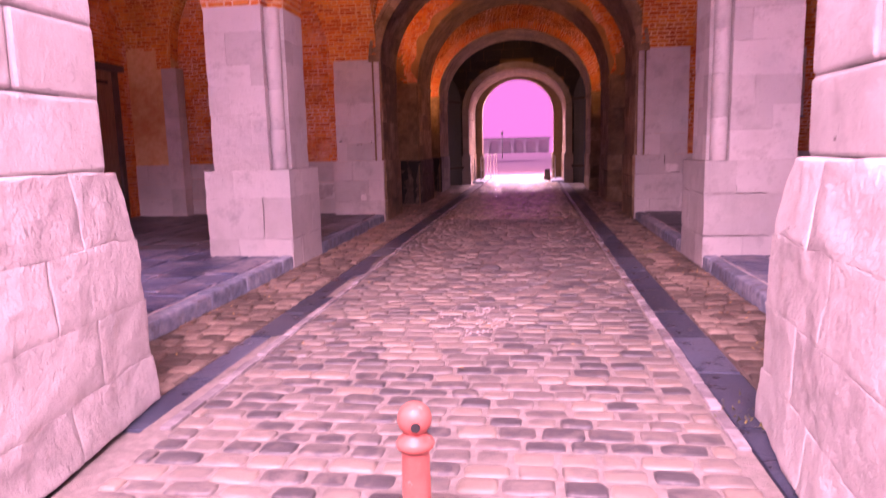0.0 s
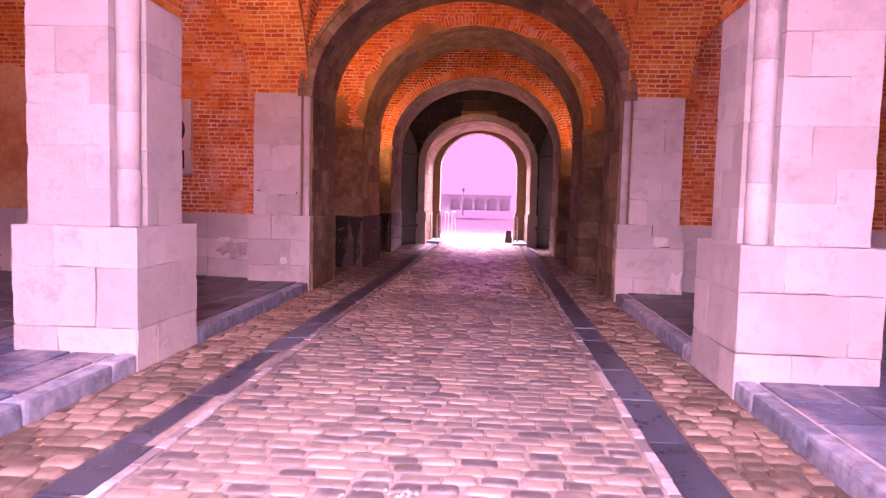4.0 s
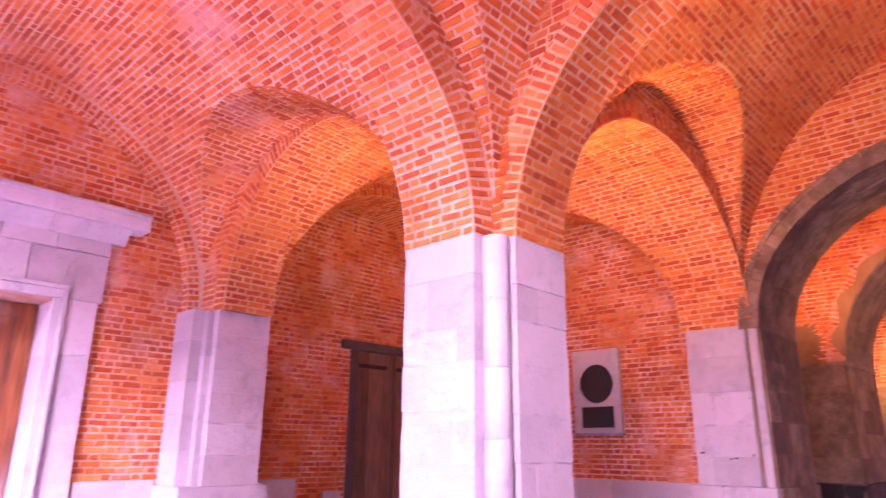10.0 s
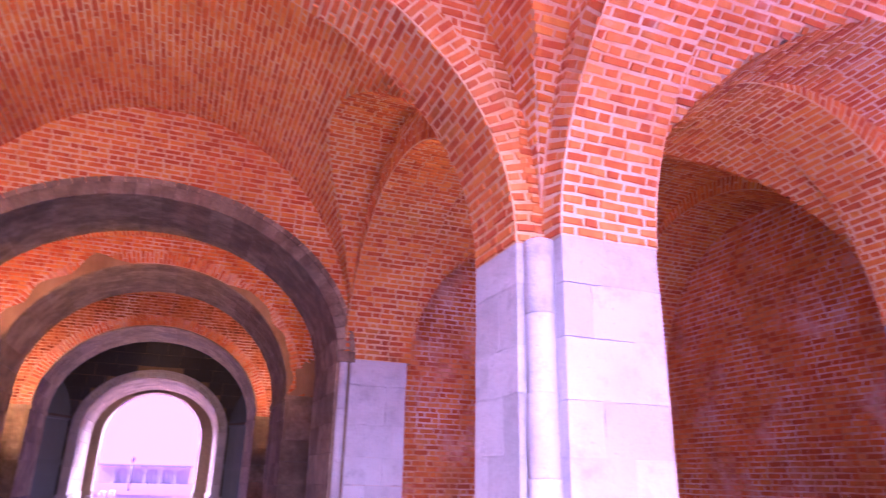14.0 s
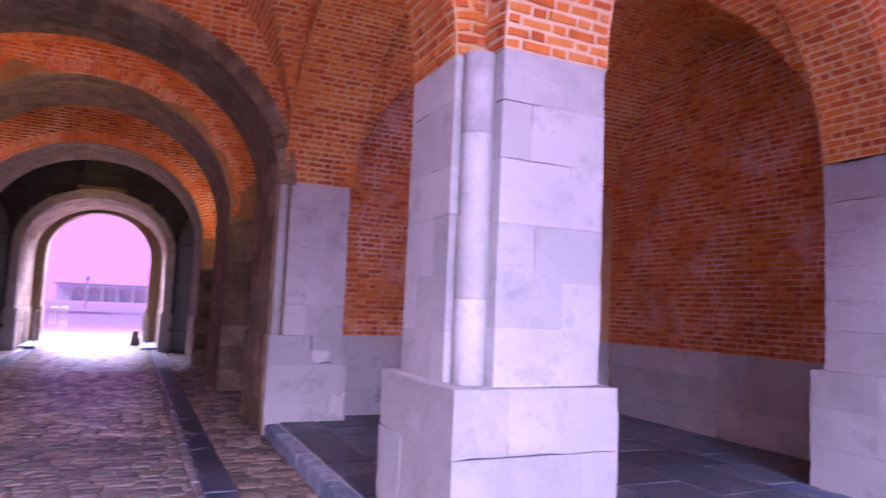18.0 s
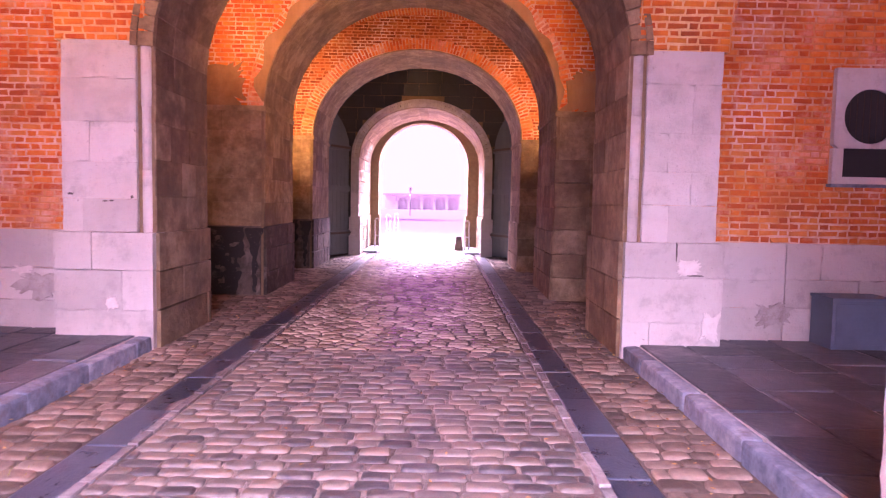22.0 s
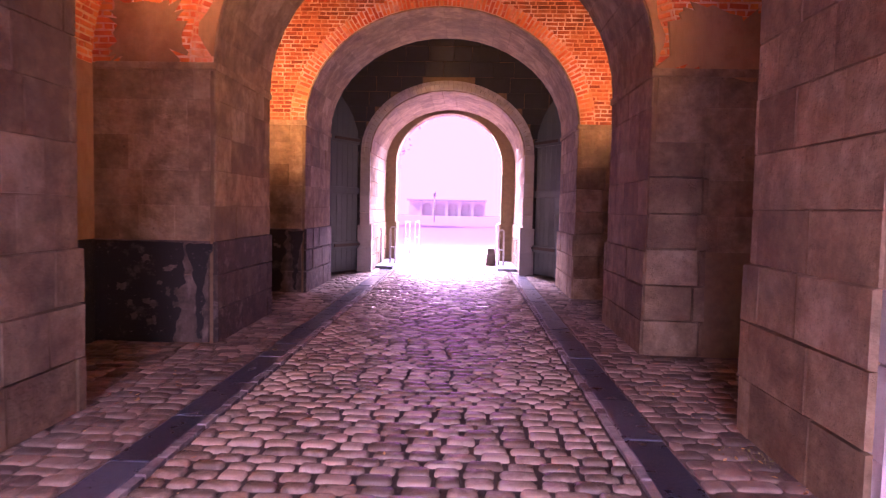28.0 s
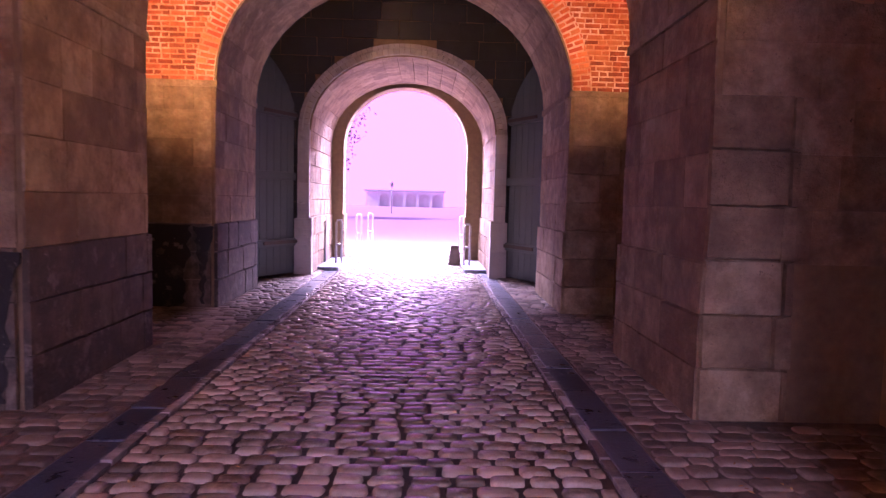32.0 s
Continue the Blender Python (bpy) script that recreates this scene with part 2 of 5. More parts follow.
# darker copy of SLAB: the dim back bay's shade is put into the colour
SLAB_SHADED = material("shaded_flagstone", [(0.024, 0.03, 0.045), (0.055, 0.064, 0.088), (0.108, 0.122, 0.155)], 5, 0.45, 0.6, 26, vary="object", share=0.4, stain=(0.20, 0.19, 0.20), stain_at=0.62, stain_scale=2.6, relief=0.4)
SETTS = [(0.07, 0.067, 0.071), (0.122, 0.109, 0.102), (0.156, 0.138, 0.124), (0.19, 0.164, 0.142), (0.235, 0.193, 0.156)]
SETT = material("worn_sett", SETTS, 14, 0.42, 0.3, 70, vary="island", share=0.6)
# polished, and lighter than SETT: sheen from the exit is put into the colour
SETT_SHEEN = material("polished_sheen_sett", [(0.15, 0.12, 0.09), (0.27, 0.22, 0.165), (0.39, 0.33, 0.25)], 14, 0.22, 0.25, 70, vary="island", share=0.7)
SETT_PIECE = material("worn_sett_piece", SETTS, 14, 0.42, 0.3, 70, vary="object", share=0.6)
SAND = material("joint_sand", [(0.15, 0.13, 0.115), (0.29, 0.255, 0.23)], 20, 0.95, 0.8, 90)
SOIL = material("joint_soil", [(0.16, 0.135, 0.115), (0.42, 0.37, 0.34)], 20, 0.95, 0.8, 90, stain=(0.06, 0.047, 0.038), stain_at=0.54, stain_scale=1.6)
VERGE_SOIL = material("verge_soil", [(0.075, 0.058, 0.046), (0.19, 0.15, 0.12)], 20, 0.95, 0.8, 90)
MUD = material("dark_joint_mud", [(0.03, 0.022, 0.016), (0.07, 0.052, 0.04)], 20, 0.9, 0.8, 90)
COBBLES = [(0.078, 0.06, 0.046), (0.16, 0.122, 0.093), (0.265, 0.207, 0.16)]
COBBLE = material("brown_cobble", COBBLES, 10, 0.68, 0.6, 45, vary="island", share=0.6)
COBBLE_PIECE = material("brown_cobble_piece", COBBLES, 10, 0.68, 0.6, 45, vary="object", share=0.6)
GUTTER = material("dark_bluestone", [(0.018, 0.025, 0.041), (0.038, 0.051, 0.082), (0.074, 0.094, 0.138)], 7, 0.3, 0.4, 40, vary="object", share=0.4)
# pale stone, lightened further: glints of the court are put into the colour
PALE_EDGE_GLINT = material("pale_glint_edge_stone", [(0.15, 0.14, 0.145), (0.24, 0.228, 0.23), (0.38, 0.365, 0.365)], 9, 0.15, 0.3, 50, vary="object", share=0.6)
KERB = material("grey_kerb_stone", [(0.09, 0.12, 0.17), (0.20, 0.245, 0.325), (0.37, 0.41, 0.48)], 9, 0.75, 0.6, 40, vary="object", share=0.3, stain=(0.13, 0.12, 0.125), stain_at=0.6, stain_scale=6, relief=0.5)
# near-black tone: shade of the unlit gate recess is put into the stone
SHADE_STONE = material("shaded_gate_stone", [(0.022, 0.026, 0.03), (0.045, 0.05, 0.055)], 3, 0.8, 0.4, 40)
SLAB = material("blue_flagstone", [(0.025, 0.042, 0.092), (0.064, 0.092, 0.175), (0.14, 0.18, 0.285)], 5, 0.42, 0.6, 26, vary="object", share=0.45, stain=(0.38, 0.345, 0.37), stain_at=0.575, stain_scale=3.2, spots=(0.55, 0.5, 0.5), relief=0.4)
SLAB_JOINT = material("flagstone_joint", [(0.44, 0.41, 0.41), (0.62, 0.58, 0.58)], 9, 0.9, 0.6, stain=(0.09, 0.09, 0.105), stain_at=0.60, stain_scale=2.5)
WOOD = material("weathered_oak", [(0.07, 0.02, 0.006), (0.23, 0.068, 0.012), (0.40, 0.15, 0.03)], 3, 0.8, 0.5, 26, vary="object", share=0.25, stain=(0.36, 0.27, 0.22), stain_at=0.62, stain_scale=0.9, stretch=(1, 6, 0.5), foot=((0.36, 0.32, 0.32), 0.4, 1.3))
GREY_WOOD = material("grey_oak", [(0.07, 0.038, 0.02), (0.17, 0.095, 0.05), (0.27, 0.17, 0.10)], 6, 0.8, 0.4, 26, vary="object", share=0.35, stretch=(6, 6, 0.5))
BEAM = material("dark_oak_beam", [(0.05, 0.04, 0.035), (0.12, 0.10, 0.09)], 5, 0.85, 0.5, 24)
IRON = material("rusty_iron", [(0.025, 0.02, 0.018), (0.07, 0.045, 0.035)], 15, 0.6, 0.3, metal=0.6)
TEAL = material("dark_gate_paint", [(0.025, 0.045, 0.052), (0.045, 0.07, 0.08)], 3, 0.55, 0.25, 40, vary="object", share=0.3)
STEEL = material("galvanised_steel", [(0.30, 0.29, 0.29), (0.42, 0.41, 0.40)], 12, 0.4, 0.1, metal=0.8)
BLUEGREY = material("cabinet_paint", [(0.07, 0.11, 0.17), (0.12, 0.17, 0.245)], 5, 0.5, 0.15)
BLACK = material("dark_void", [(0.012, 0.012, 0.014), (0.022, 0.021, 0.022)], 8, 0.8, 0.2)
REDPAINT = material("faded_red_paint", [(0.40, 0.085, 0.06), (0.50, 0.16, 0.12)], 9, 0.45, 0.25, 40, spots=(0.55, 0.36, 0.32))
# gravel, pavilion walls and slate: blown-out pink glare is put into these colours
GRAVEL = material("glare_pink_gravel", [(0.60, 0.39, 0.50), (0.72, 0.47, 0.61)], 3, 0.95, 0.6, 40)
PALE_WALL = material("glare_pale_render", [(0.76, 0.66, 0.71), (0.82, 0.72, 0.77)], 3, 0.9, 0.2)
SHADE_WALL = material("glare_paled_back_render", [(0.74, 0.64, 0.67), (0.80, 0.70, 0.73)], 3, 0.9, 0.2)
SLATE = material("glare_paled_slate", [(0.50, 0.46, 0.50), (0.58, 0.54, 0.58)], 8, 0.7, 0.3)
LEAF = material("leaf_green", [(0.05, 0.09, 0.025), (0.10, 0.15, 0.04)], 20, 0.6, 0.1, vary="island", share=0.6)
BARK = material("grey_bark", [(0.09, 0.07, 0.05), (0.17, 0.14, 0.11)], 9, 0.9, 0.6)
RUBBLE = material("pale_rubble", [(0.22, 0.19, 0.18), (0.40, 0.36, 0.34)], 9, 0.9, 0.5, vary="island", share=0.6)
MOSS = material("weed_green", [(0.10, 0.10, 0.03), (0.2, 0.18, 0.05)], 20, 0.8, 0.2, vary="island", share=0.6)
LITTER = material("dry_leaf", [(0.22, 0.10, 0.03), (0.45, 0.23, 0.07), (0.60, 0.40, 0.14)], 20, 0.8, 0.2, vary="island", share=0.9)
GLOW = bpy.data.materials.new("bright_sky")
GLOW.use_nodes = True
GLOW.node_tree.nodes["Principled BSDF"].inputs["Base Color"].default_value = (0, 0, 0, 1)
GLOW.node_tree.nodes["Principled BSDF"].inputs["Emission Color"].default_value = (1, 0.42, 0.93, 1)
GLOW.node_tree.nodes["Principled BSDF"].inputs["Emission Strength"].default_value = 1.85

# ---- building helpers ----
S = "structure"
rng = np.random.default_rng(7)
V3 = np.array


def mesh(name, verts, faces, mat, parent=None, smooth=False):
    me = bpy.data.meshes.new(name)
    me.from_pydata([tuple(map(float, v)) for v in verts], [], faces)
    me.materials.append(mat)
    if smooth:
        me.polygons.foreach_set("use_smooth", [True] * len(me.polygons))
    me.update()
    ob = new(name, me)
    ob.parent = parent
    return ob


def part(name, bm, mat, parent=None, label=""):
    me = bpy.data.meshes.new(name)
    bm.normal_update()
    bm.to_mesh(me)
    bm.free()
    me.materials.append(mat)
    ob = new(name, me)
    ob.parent = parent
    return tagged(ob, label) if label else ob


def thing(name, label, category, group="", kind="", at=(0, 0, 0)):
    ob = new(name)
    ob.location = at
    ob.empty_display_size = 0.1
    return tagged(ob, label, category, group, kind)


def block(x0, x1, y0, y1, z0, z1, bevel=0.0, seg=2, rough=0.0, seed=0):
    """A box between two corners (in any order), with bevelled and, on request, uneven edges."""
    bm = bmesh.new()
    bmesh.ops.create_cube(bm, size=1)
    lo, hi = Vector((min(x0, x1), min(y0, y1), min(z0, z1))), Vector((max(x0, x1), max(y0, y1), max(z0, z1)))
    for v in bm.verts:
        v.co = Vector((lo[k] + (v.co[k] + 0.5) * (hi[k] - lo[k]) for k in range(3)))
    if bevel:
        bmesh.ops.bevel(bm, geom=bm.edges[:], offset=bevel, segments=seg, affect="EDGES", profile=0.6)
    if rough:
        for v in bm.verts:
            v.co += rough * noise.noise_vector(v.co * 5 + Vector((seed, 0, 0)))
    return bm


def worn(name, x0, x1, y0, y1, z0, z1, mat, parent=None, wear=0.010, seed=0.0):
    """A dressed stone with a fine grid on its faces, arrises rounded and chipped here and there, faces slightly uneven."""
    lo, hi = Vector((min(x0, x1), min(y0, y1), min(z0, z1))), Vector((max(x0, x1), max(y0, y1), max(z0, z1)))
    cuts = []
    for k in range(3):
        size = hi[k] - lo[k]
        n = max(1, min(9, round(size / 0.085)))
        e = min(0.013, size * 0.2)
        cuts.append([0.0, e] + [e + (size - 2 * e) * q / n for q in range(1, n)] + [size - e, size])
    index, v, f = {}, [], []

    def corner(i, j, k):
        key = (i, j, k)
        if key not in index:
            index[key] = len(v)
            p = Vector((cuts[0][i], cuts[1][j], cuts[2][k])) + lo
            ends = [(-1 if q == 0 else 1 if q == len(c) - 1 else 0) for q, c in zip(key, cuts)]
            w = p + Vector((seed, seed * 0.7, 0))
            if sum(map(abs, ends)) > 1:
                chip = wear * (0.02 + 1.5 * max(0.0, noise.noise(w * 7.0) - 0.12) + 2.6 * max(0.0, noise.noise(w * 2.3) - 0.25))
                p -= Vector(ends) * chip
            else:
                p -= Vector(ends) * 0.22 * wear * (1 + noise.noise(w * 5.0))
            v.append(p)
        return index[key]

    nx, ny, nz = (len(c) - 1 for c in cuts)
    for k, n in ((0, 0), (nz, 1)):
        for i in range(nx):
            for j in range(ny):
                q = (corner(i, j, k), corner(i + 1, j, k), corner(i + 1, j + 1, k), corner(i, j + 1, k))
                f.append(q if n else q[::-1])
    for k, n in ((0, 1), (ny, 0)):
        for i in range(nx):
            for j in range(nz):
                q = (corner(i, k, j), corner(i + 1, k, j), corner(i + 1, k, j + 1), corner(i, k, j + 1))
                f.append(q if n else q[::-1])
    for k, n in ((0, 0), (nx, 1)):
        for i in range(ny):
            for j in range(nz):
                q = (corner(k, i, j), corner(k, i + 1, j), corner(k, i + 1, j + 1), corner(k, i, j + 1))
                f.append(q if n else q[::-1])
    return mesh(name, v, f, mat, parent)


def box(name, x0, x1, y0, y1, z0, z1, mat, parent=None, bevel=0.0, rough=0.0, label="", seed=0):
    return part(name, block(x0, x1, y0, y1, z0, z1, bevel, 2, rough, seed), mat, parent, label)


def arch_points(cx, half, zs, rise, n):
    return [(cx - half * math.cos(math.pi * k / n), zs + rise * math.sin(math.pi * k / n)) for k in range(n + 1)]


def arch_wall(name, along, c0, c1, a0, a1, z0, z1, cx, half, zs, rise, mat, n=40, parent=None):
    """A wall from a0 to a1 along an axis, c0 to c1 thick, with an arched opening that goes through it."""
    pts = [(cx - half, z0)] + arch_points(cx, half, zs, rise, n) + [(cx + half, z0)]
    v, f = [], []
    for c in (c0, c1):
        v += [(a, c, z) for a, z in pts] + [(a, c, z1) for a, z in pts]
    m = len(pts)
    for k in range(1, m - 2):
        f += [(k, k + 1, m + k + 1, m + k), (2 * m + k, 3 * m + k, 3 * m + k + 1, 2 * m + k + 1)]
    for k in range(m - 1):
        f.append((k, 2 * m + k, 2 * m + k + 1, k + 1))
    base = len(v)
    for c in (c0, c1):
        for a in (a0, cx - half, cx + half, a1):
            v += [(a, c, z0), (a, c, z1)]
    for o in (base, base + 8):
        f += [(o, o + 2, o + 3, o + 1), (o + 4, o + 6, o + 7, o + 5)]
    f += [(base, base + 1, base + 9, base + 8), (base + 6, base + 14, base + 15, base + 7), (base + 1, base + 7, base + 15, base + 9)]
    if along == "y":
        v = [(c, a, z) for a, c, z in v]
    return mesh(name, v, f, mat, parent)


def groin(name, x0, x1, y0, y1, zs, rx, ry, mat, n=48, parent=None):
    """A groin vault: two crossing barrels over a bay."""
    v, f = [], []
    for j in range(n + 1):
        for i in range(n + 1):
            u, w = -math.cos(math.pi * i / n), -math.cos(math.pi * j / n)
            z = zs + max(rx * math.sqrt(max(0, 1 - u * u)), ry * math.sqrt(max(0, 1 - w * w)))
            v.append(((x0 + x1) / 2 + u * (x1 - x0) / 2, (y0 + y1) / 2 + w * (y1 - y0) / 2, z))
    for j in range(n):
        for i in range(n):
            a = j * (n + 1) + i
            f.append((a, a + n + 1, a + n + 2, a + 1))
    return mesh(name, v, f, mat, parent)


# Rows of masonry: origin, direction of the course, direction of its height, outward normal, start, end, height.
def rect_hole(a0, a1, z0, z1):
    return lambda z: (a0, a1) if z0 < z < z1 else None


def arch_hole(cx, half, zs, rise):
    def at(z):
        if z < zs:
            return (cx - half, cx + half)
        if z < zs + rise:
            w = half * math.sqrt(1 - ((z - zs) / rise) ** 2)
            return (cx - w, cx + w)
        return None

    return at


def wall_rows(along, c, side, a0, a1, z0, z1, h, holes=(), inside=None):
    """Courses on an upright wall at c that faces side (+1 or -1), cut by holes, or only inside an arch."""
    d, n = (V3([1.0, 0, 0]), V3([0, float(side), 0])) if along == "x" else (V3([0, 1.0, 0]), V3([float(side), 0, 0]))
    rows = []
    count = max(1, round((z1 - z0) / h))
    h = (z1 - z0) / count
    for k in range(count):
        z = z0 + k * h
        spans = [(a0, a1)]
        if inside:
            got = inside(z + h / 2)
            spans = [(max(a0, got[0]), min(a1, got[1]))] if got else []
        for hole in holes:
            got = hole(z + h / 2)
            if got:
                spans = [s for p, q in spans for s in ((p, min(q, got[0])), (max(p, got[1]), q)) if s[1] - s[0] > 0.02]
        o = V3([0, c, z]) if along == "x" else V3([c, 0, z])
        rows += [(o, d, V3([0, 0, 1.0]), n, p, q, h, k) for p, q in spans]
    return rows


def arc_steps(half, rise, h):
    """Angles that divide a half ellipse into even steps of about h."""
    a = np.linspace(0, math.pi, 721)
    x, z = -half * np.cos(a), rise * np.sin(a)
    s = np.r_[0, np.cumsum(np.hypot(np.diff(x), np.diff(z)))]
    count = max(3, round(s[-1] / h))
    return np.interp(np.linspace(0, s[-1], count + 1), s, a), s[-1] / count


def arch_frames(along, cx, half, zs, rise, h):
    """For each step of an arch: the point, the tangent, the inward normal, the axis of the arch and the height of the step."""
    angles, h = arc_steps(half, rise, h)
    out = []
    for a0, a1 in zip(angles[:-1], angles[1:]):
        p0, p1 = (V3([cx - half * math.cos(a), zs + rise * math.sin(a)]) for a in (a0, a1))
        t = (p1 - p0) / np.linalg.norm(p1 - p0)
        n = V3([t[1], -t[0]])
        if along == "x":
            out.append((V3([p0[0], 0, p0[1]]), V3([t[0], 0, t[1]]), V3([n[0], 0, n[1]]), V3([0, 1.0, 0]), np.linalg.norm(p1 - p0)))
        else:
            out.append((V3([0, p0[0], p0[1]]), V3([0, t[0], t[1]]), V3([0, n[0], n[1]]), V3([1.0, 0, 0]), np.linalg.norm(p1 - p0)))
    return out


def soffit_rows(along, c0, c1, cx, half, zs, rise, h):
    return [(p, ax, t, n, c0, c1, hh, k) for k, (p, t, n, ax, hh) in enumerate(arch_frames(along, cx, half, zs, rise, h))]


def ring_rows(along, c, side, cx, half, zs, rise, h, width):
    """Voussoirs on the face of an arch at c."""
    out = []
    for k, (p, t, n, ax, hh) in enumerate(arch_frames(along, cx, half, zs, rise, h)):
        out.append((p + ax * c, -n, t, ax * side, 0.0, width, hh, k))
    return out


def groin_rows(x0, x1, y0, y1, zs, rx, ry, h):
    """Courses of both barrels of a groin vault, each cut where the other stands higher."""
    rows = []
    for along, (a0, a1, ra), (b0, b1, rb) in (("x", (x0, x1, rx), (y0, y1, ry)), ("y", (y0, y1, ry), (x0, x1, rx))):
        ca, ha, cb, hb = (a0 + a1) / 2, (a1 - a0) / 2, (b0 + b1) / 2, (b1 - b0) / 2
        for k, (p, t, n, ax, hh) in enumerate(arch_frames(along, ca, ha, zs, ra, h)):
            z = p[2] + t[2] * hh / 2 - zs
            if z >= rb:
                spans = [(b0, b1)]
            else:
                w = hb * math.sqrt(1 - (z / rb) ** 2)
                spans = [(b0, cb - w), (cb + w, b1)]
            rows += [(p, ax, t, n, q0, q1, hh, k) for q0, q1 in spans if q1 - q0 > 0.03]
    return rows


def lay(name, rows, length, depth, mat, parent=None, joint=0.019, bond="flemish", bevel=0.005, uneven=0.0055, piece=None, piece_mat=None, near=None, most=300):
    """Lays bricks or stones along rows, with recessed joints. Those that near() picks, up to most, are objects of their own; the rest is one mesh."""
    made = []
    for o, d, t, n, s0, s1, h, k in rows:
        s = s0
        first = True
        turn = k % 2
        while s < s1 - 0.015:
            if bond == "flemish":
                size = length if turn else length / 2
                turn = 1 - turn
                if first:
                    size *= 0.5 + 0.5 * rng.random()
            elif bond == "header":
                size = length * (0.5 if first and k % 2 else 1)
            else:
                size = length * rng.uniform(0.65, 1.35)
            first = False
            e = min(s + size, s1)
            if s1 - e < 0.03:
                e = s1
            j = joint / 2
            a, b, lo, hi = s + j, e - j, j, h - j
            if b - a > 0.006:
                dep = depth + rng.uniform(-uneven, uneven)
                w = rng.uniform(-uneven, uneven, 8)
                ring = [(a + w[0], lo + w[1]), (b + w[2], lo + w[3]), (b + w[4], hi + w[5]), (a + w[6], hi + w[7])]
                bv = min(bevel, (b - a) / 3, (hi - lo) / 3)
                top = [(a + w[0] + bv, lo + w[1] + bv), (b + w[2] - bv, lo + w[3] + bv), (b + w[4] - bv, hi + w[5] - bv), (a + w[6] + bv, hi + w[7] - bv)]
                flip = np.dot(np.cross(d, t), n) < 0
                made.append((o, d, t, n, ring, top, dep, flip))
            s = e
    picked, joined = [], []
    for m in made:
        if near and len(picked) < most and near(m[0] + m[1] * m[4][0][0] + m[2] * m[4][0][1]):
            picked.append(m)
        else:
            joined.append(m)
    faces8 = [(4, 5, 6, 7), (0, 1, 5, 4), (1, 2, 6, 5), (2, 3, 7, 6), (3, 0, 4, 7)]
    faces8f = [tuple(reversed(f)) for f in faces8]
    out = None
    if joined:
        v, f = [], []
        for o, d, t, n, ring, top, dep, flip in joined:
            base = len(v)
            v += [o + d * a + t * b for a, b in ring] + [o + d * a + t * b + n * dep for a, b in top]
            f += [tuple(base + i for i in face) for face in (faces8f if flip else faces8)]
        out = mesh(name, v, f, mat, parent)
        tagged(out, kind="stuff")
    for o, d, t, n, ring, top, dep, flip in picked:
        mid = o + d * (ring[0][0] + ring[1][0]) / 2 + t * (ring[0][1] + ring[2][1]) / 2
        v = [o + d * a + t * b - mid for a, b in ring] + [o + d * a + t * b + n * dep - mid for a, b in top]
        ob = mesh(piece, v, faces8f if flip else faces8, piece_mat, parent)
        ob.location = mid
    return out


def dome_stones(name, cells, mat, parent, piece=None, piece_mat=None, near=None, most=300, z=0.0, height=0.03, e=0.36, jitter=0.0):
    """Rounded paving stones, each on a cell (x0, x1, y0, y1); e: how round they are in plan."""
    v, f, count = [], [], 0
    for x0, x1, y0, y1 in cells:
        cx, cy, a, b = (x0 + x1) / 2, (y0 + y1) / 2, (x1 - x0) / 2, (y1 - y0) / 2
        lift, tx, ty = rng.uniform(-0.006, 0.006), rng.uniform(-0.03, 0.03), rng.uniform(-0.04, 0.04)
        pts = []
        twist = rng.uniform(-0.025, 0.025) * (1 + 8 * jitter)
        cx, cy = cx + jitter * a * rng.uniform(-0.2, 0.2), cy + jitter * b * rng.uniform(-0.35, 0.35)
        wob = rng.uniform(0.965 - 0.07 * jitter, 1.03 + 0.04 * jitter, 12)
        for ring, (shrink, up) in enumerate(((1.0, -0.85), (0.975, -0.32), (0.85, 0.0), (0.47, 0.08))):
            for k in range(12):
                ang = 2 * math.pi * k / 12 + twist
                c, s = math.cos(ang), math.sin(ang)
                px, py = math.copysign(abs(c) ** e, c) * a * shrink * wob[k], math.copysign(abs(s) ** e, s) * b * shrink * wob[k]
                pts.append((px, py, up * height + lift + (tx * px + ty * py if ring else 0)))
        pts.append((0, 0, 0.12 * height + lift))
        faces = [(r * 12 + k, r * 12 + (k + 1) % 12, r * 12 + 12 + (k + 1) % 12, r * 12 + 12 + k) for r in range(3) for k in range(12)]
        faces += [(36 + k, 36 + (k + 1) % 12, 48) for k in range(12)]
        if near and count < most and near((cx, cy)):
            ob = mesh(piece, pts, faces, piece_mat, parent, True)
            ob.location = (cx, cy, z)
            count += 1
        else:
            base = len(v)
            v += [(cx + p[0], cy + p[1], z + p[2]) for p in pts]
            f += [tuple(base + i for i in q) for q in faces]
    ob = mesh(name, v, f, mat, parent, True)
    return tagged(ob, kind="stuff")


def tube(name, points, r, mat, parent=None, sides=8, label=""):
    """A round bar along points."""
    v, f = [], []
    pts = [Vector(p) for p in points]
    for i, p in enumerate(pts):
        d = (pts[min(i + 1, len(pts) - 1)] - pts[max(i - 1, 0)]).normalized()
        a = d.orthogonal().normalized() if abs(d.z) > 0.9 else d.cross(Vector((0, 0, 1))).normalized()
        b = d.cross(a)
        for k in range(sides):
            g = 2 * math.pi * k / sides
            v.append(p + (a * math.cos(g) + b * math.sin(g)) * (r[i] if isinstance(r, (list, tuple)) else r))
    for i in range(len(pts) - 1):
        for k in range(sides):
            f.append((i * sides + k, i * sides + (k + 1) % sides, (i + 1) * sides + (k + 1) % sides, (i + 1) * sides + k))
    f += [tuple(range(sides))[::-1], tuple((len(pts) - 1) * sides + k for k in range(sides))]
    ob = mesh(name, v, f, mat, parent, True)
    return tagged(ob, label) if label else ob


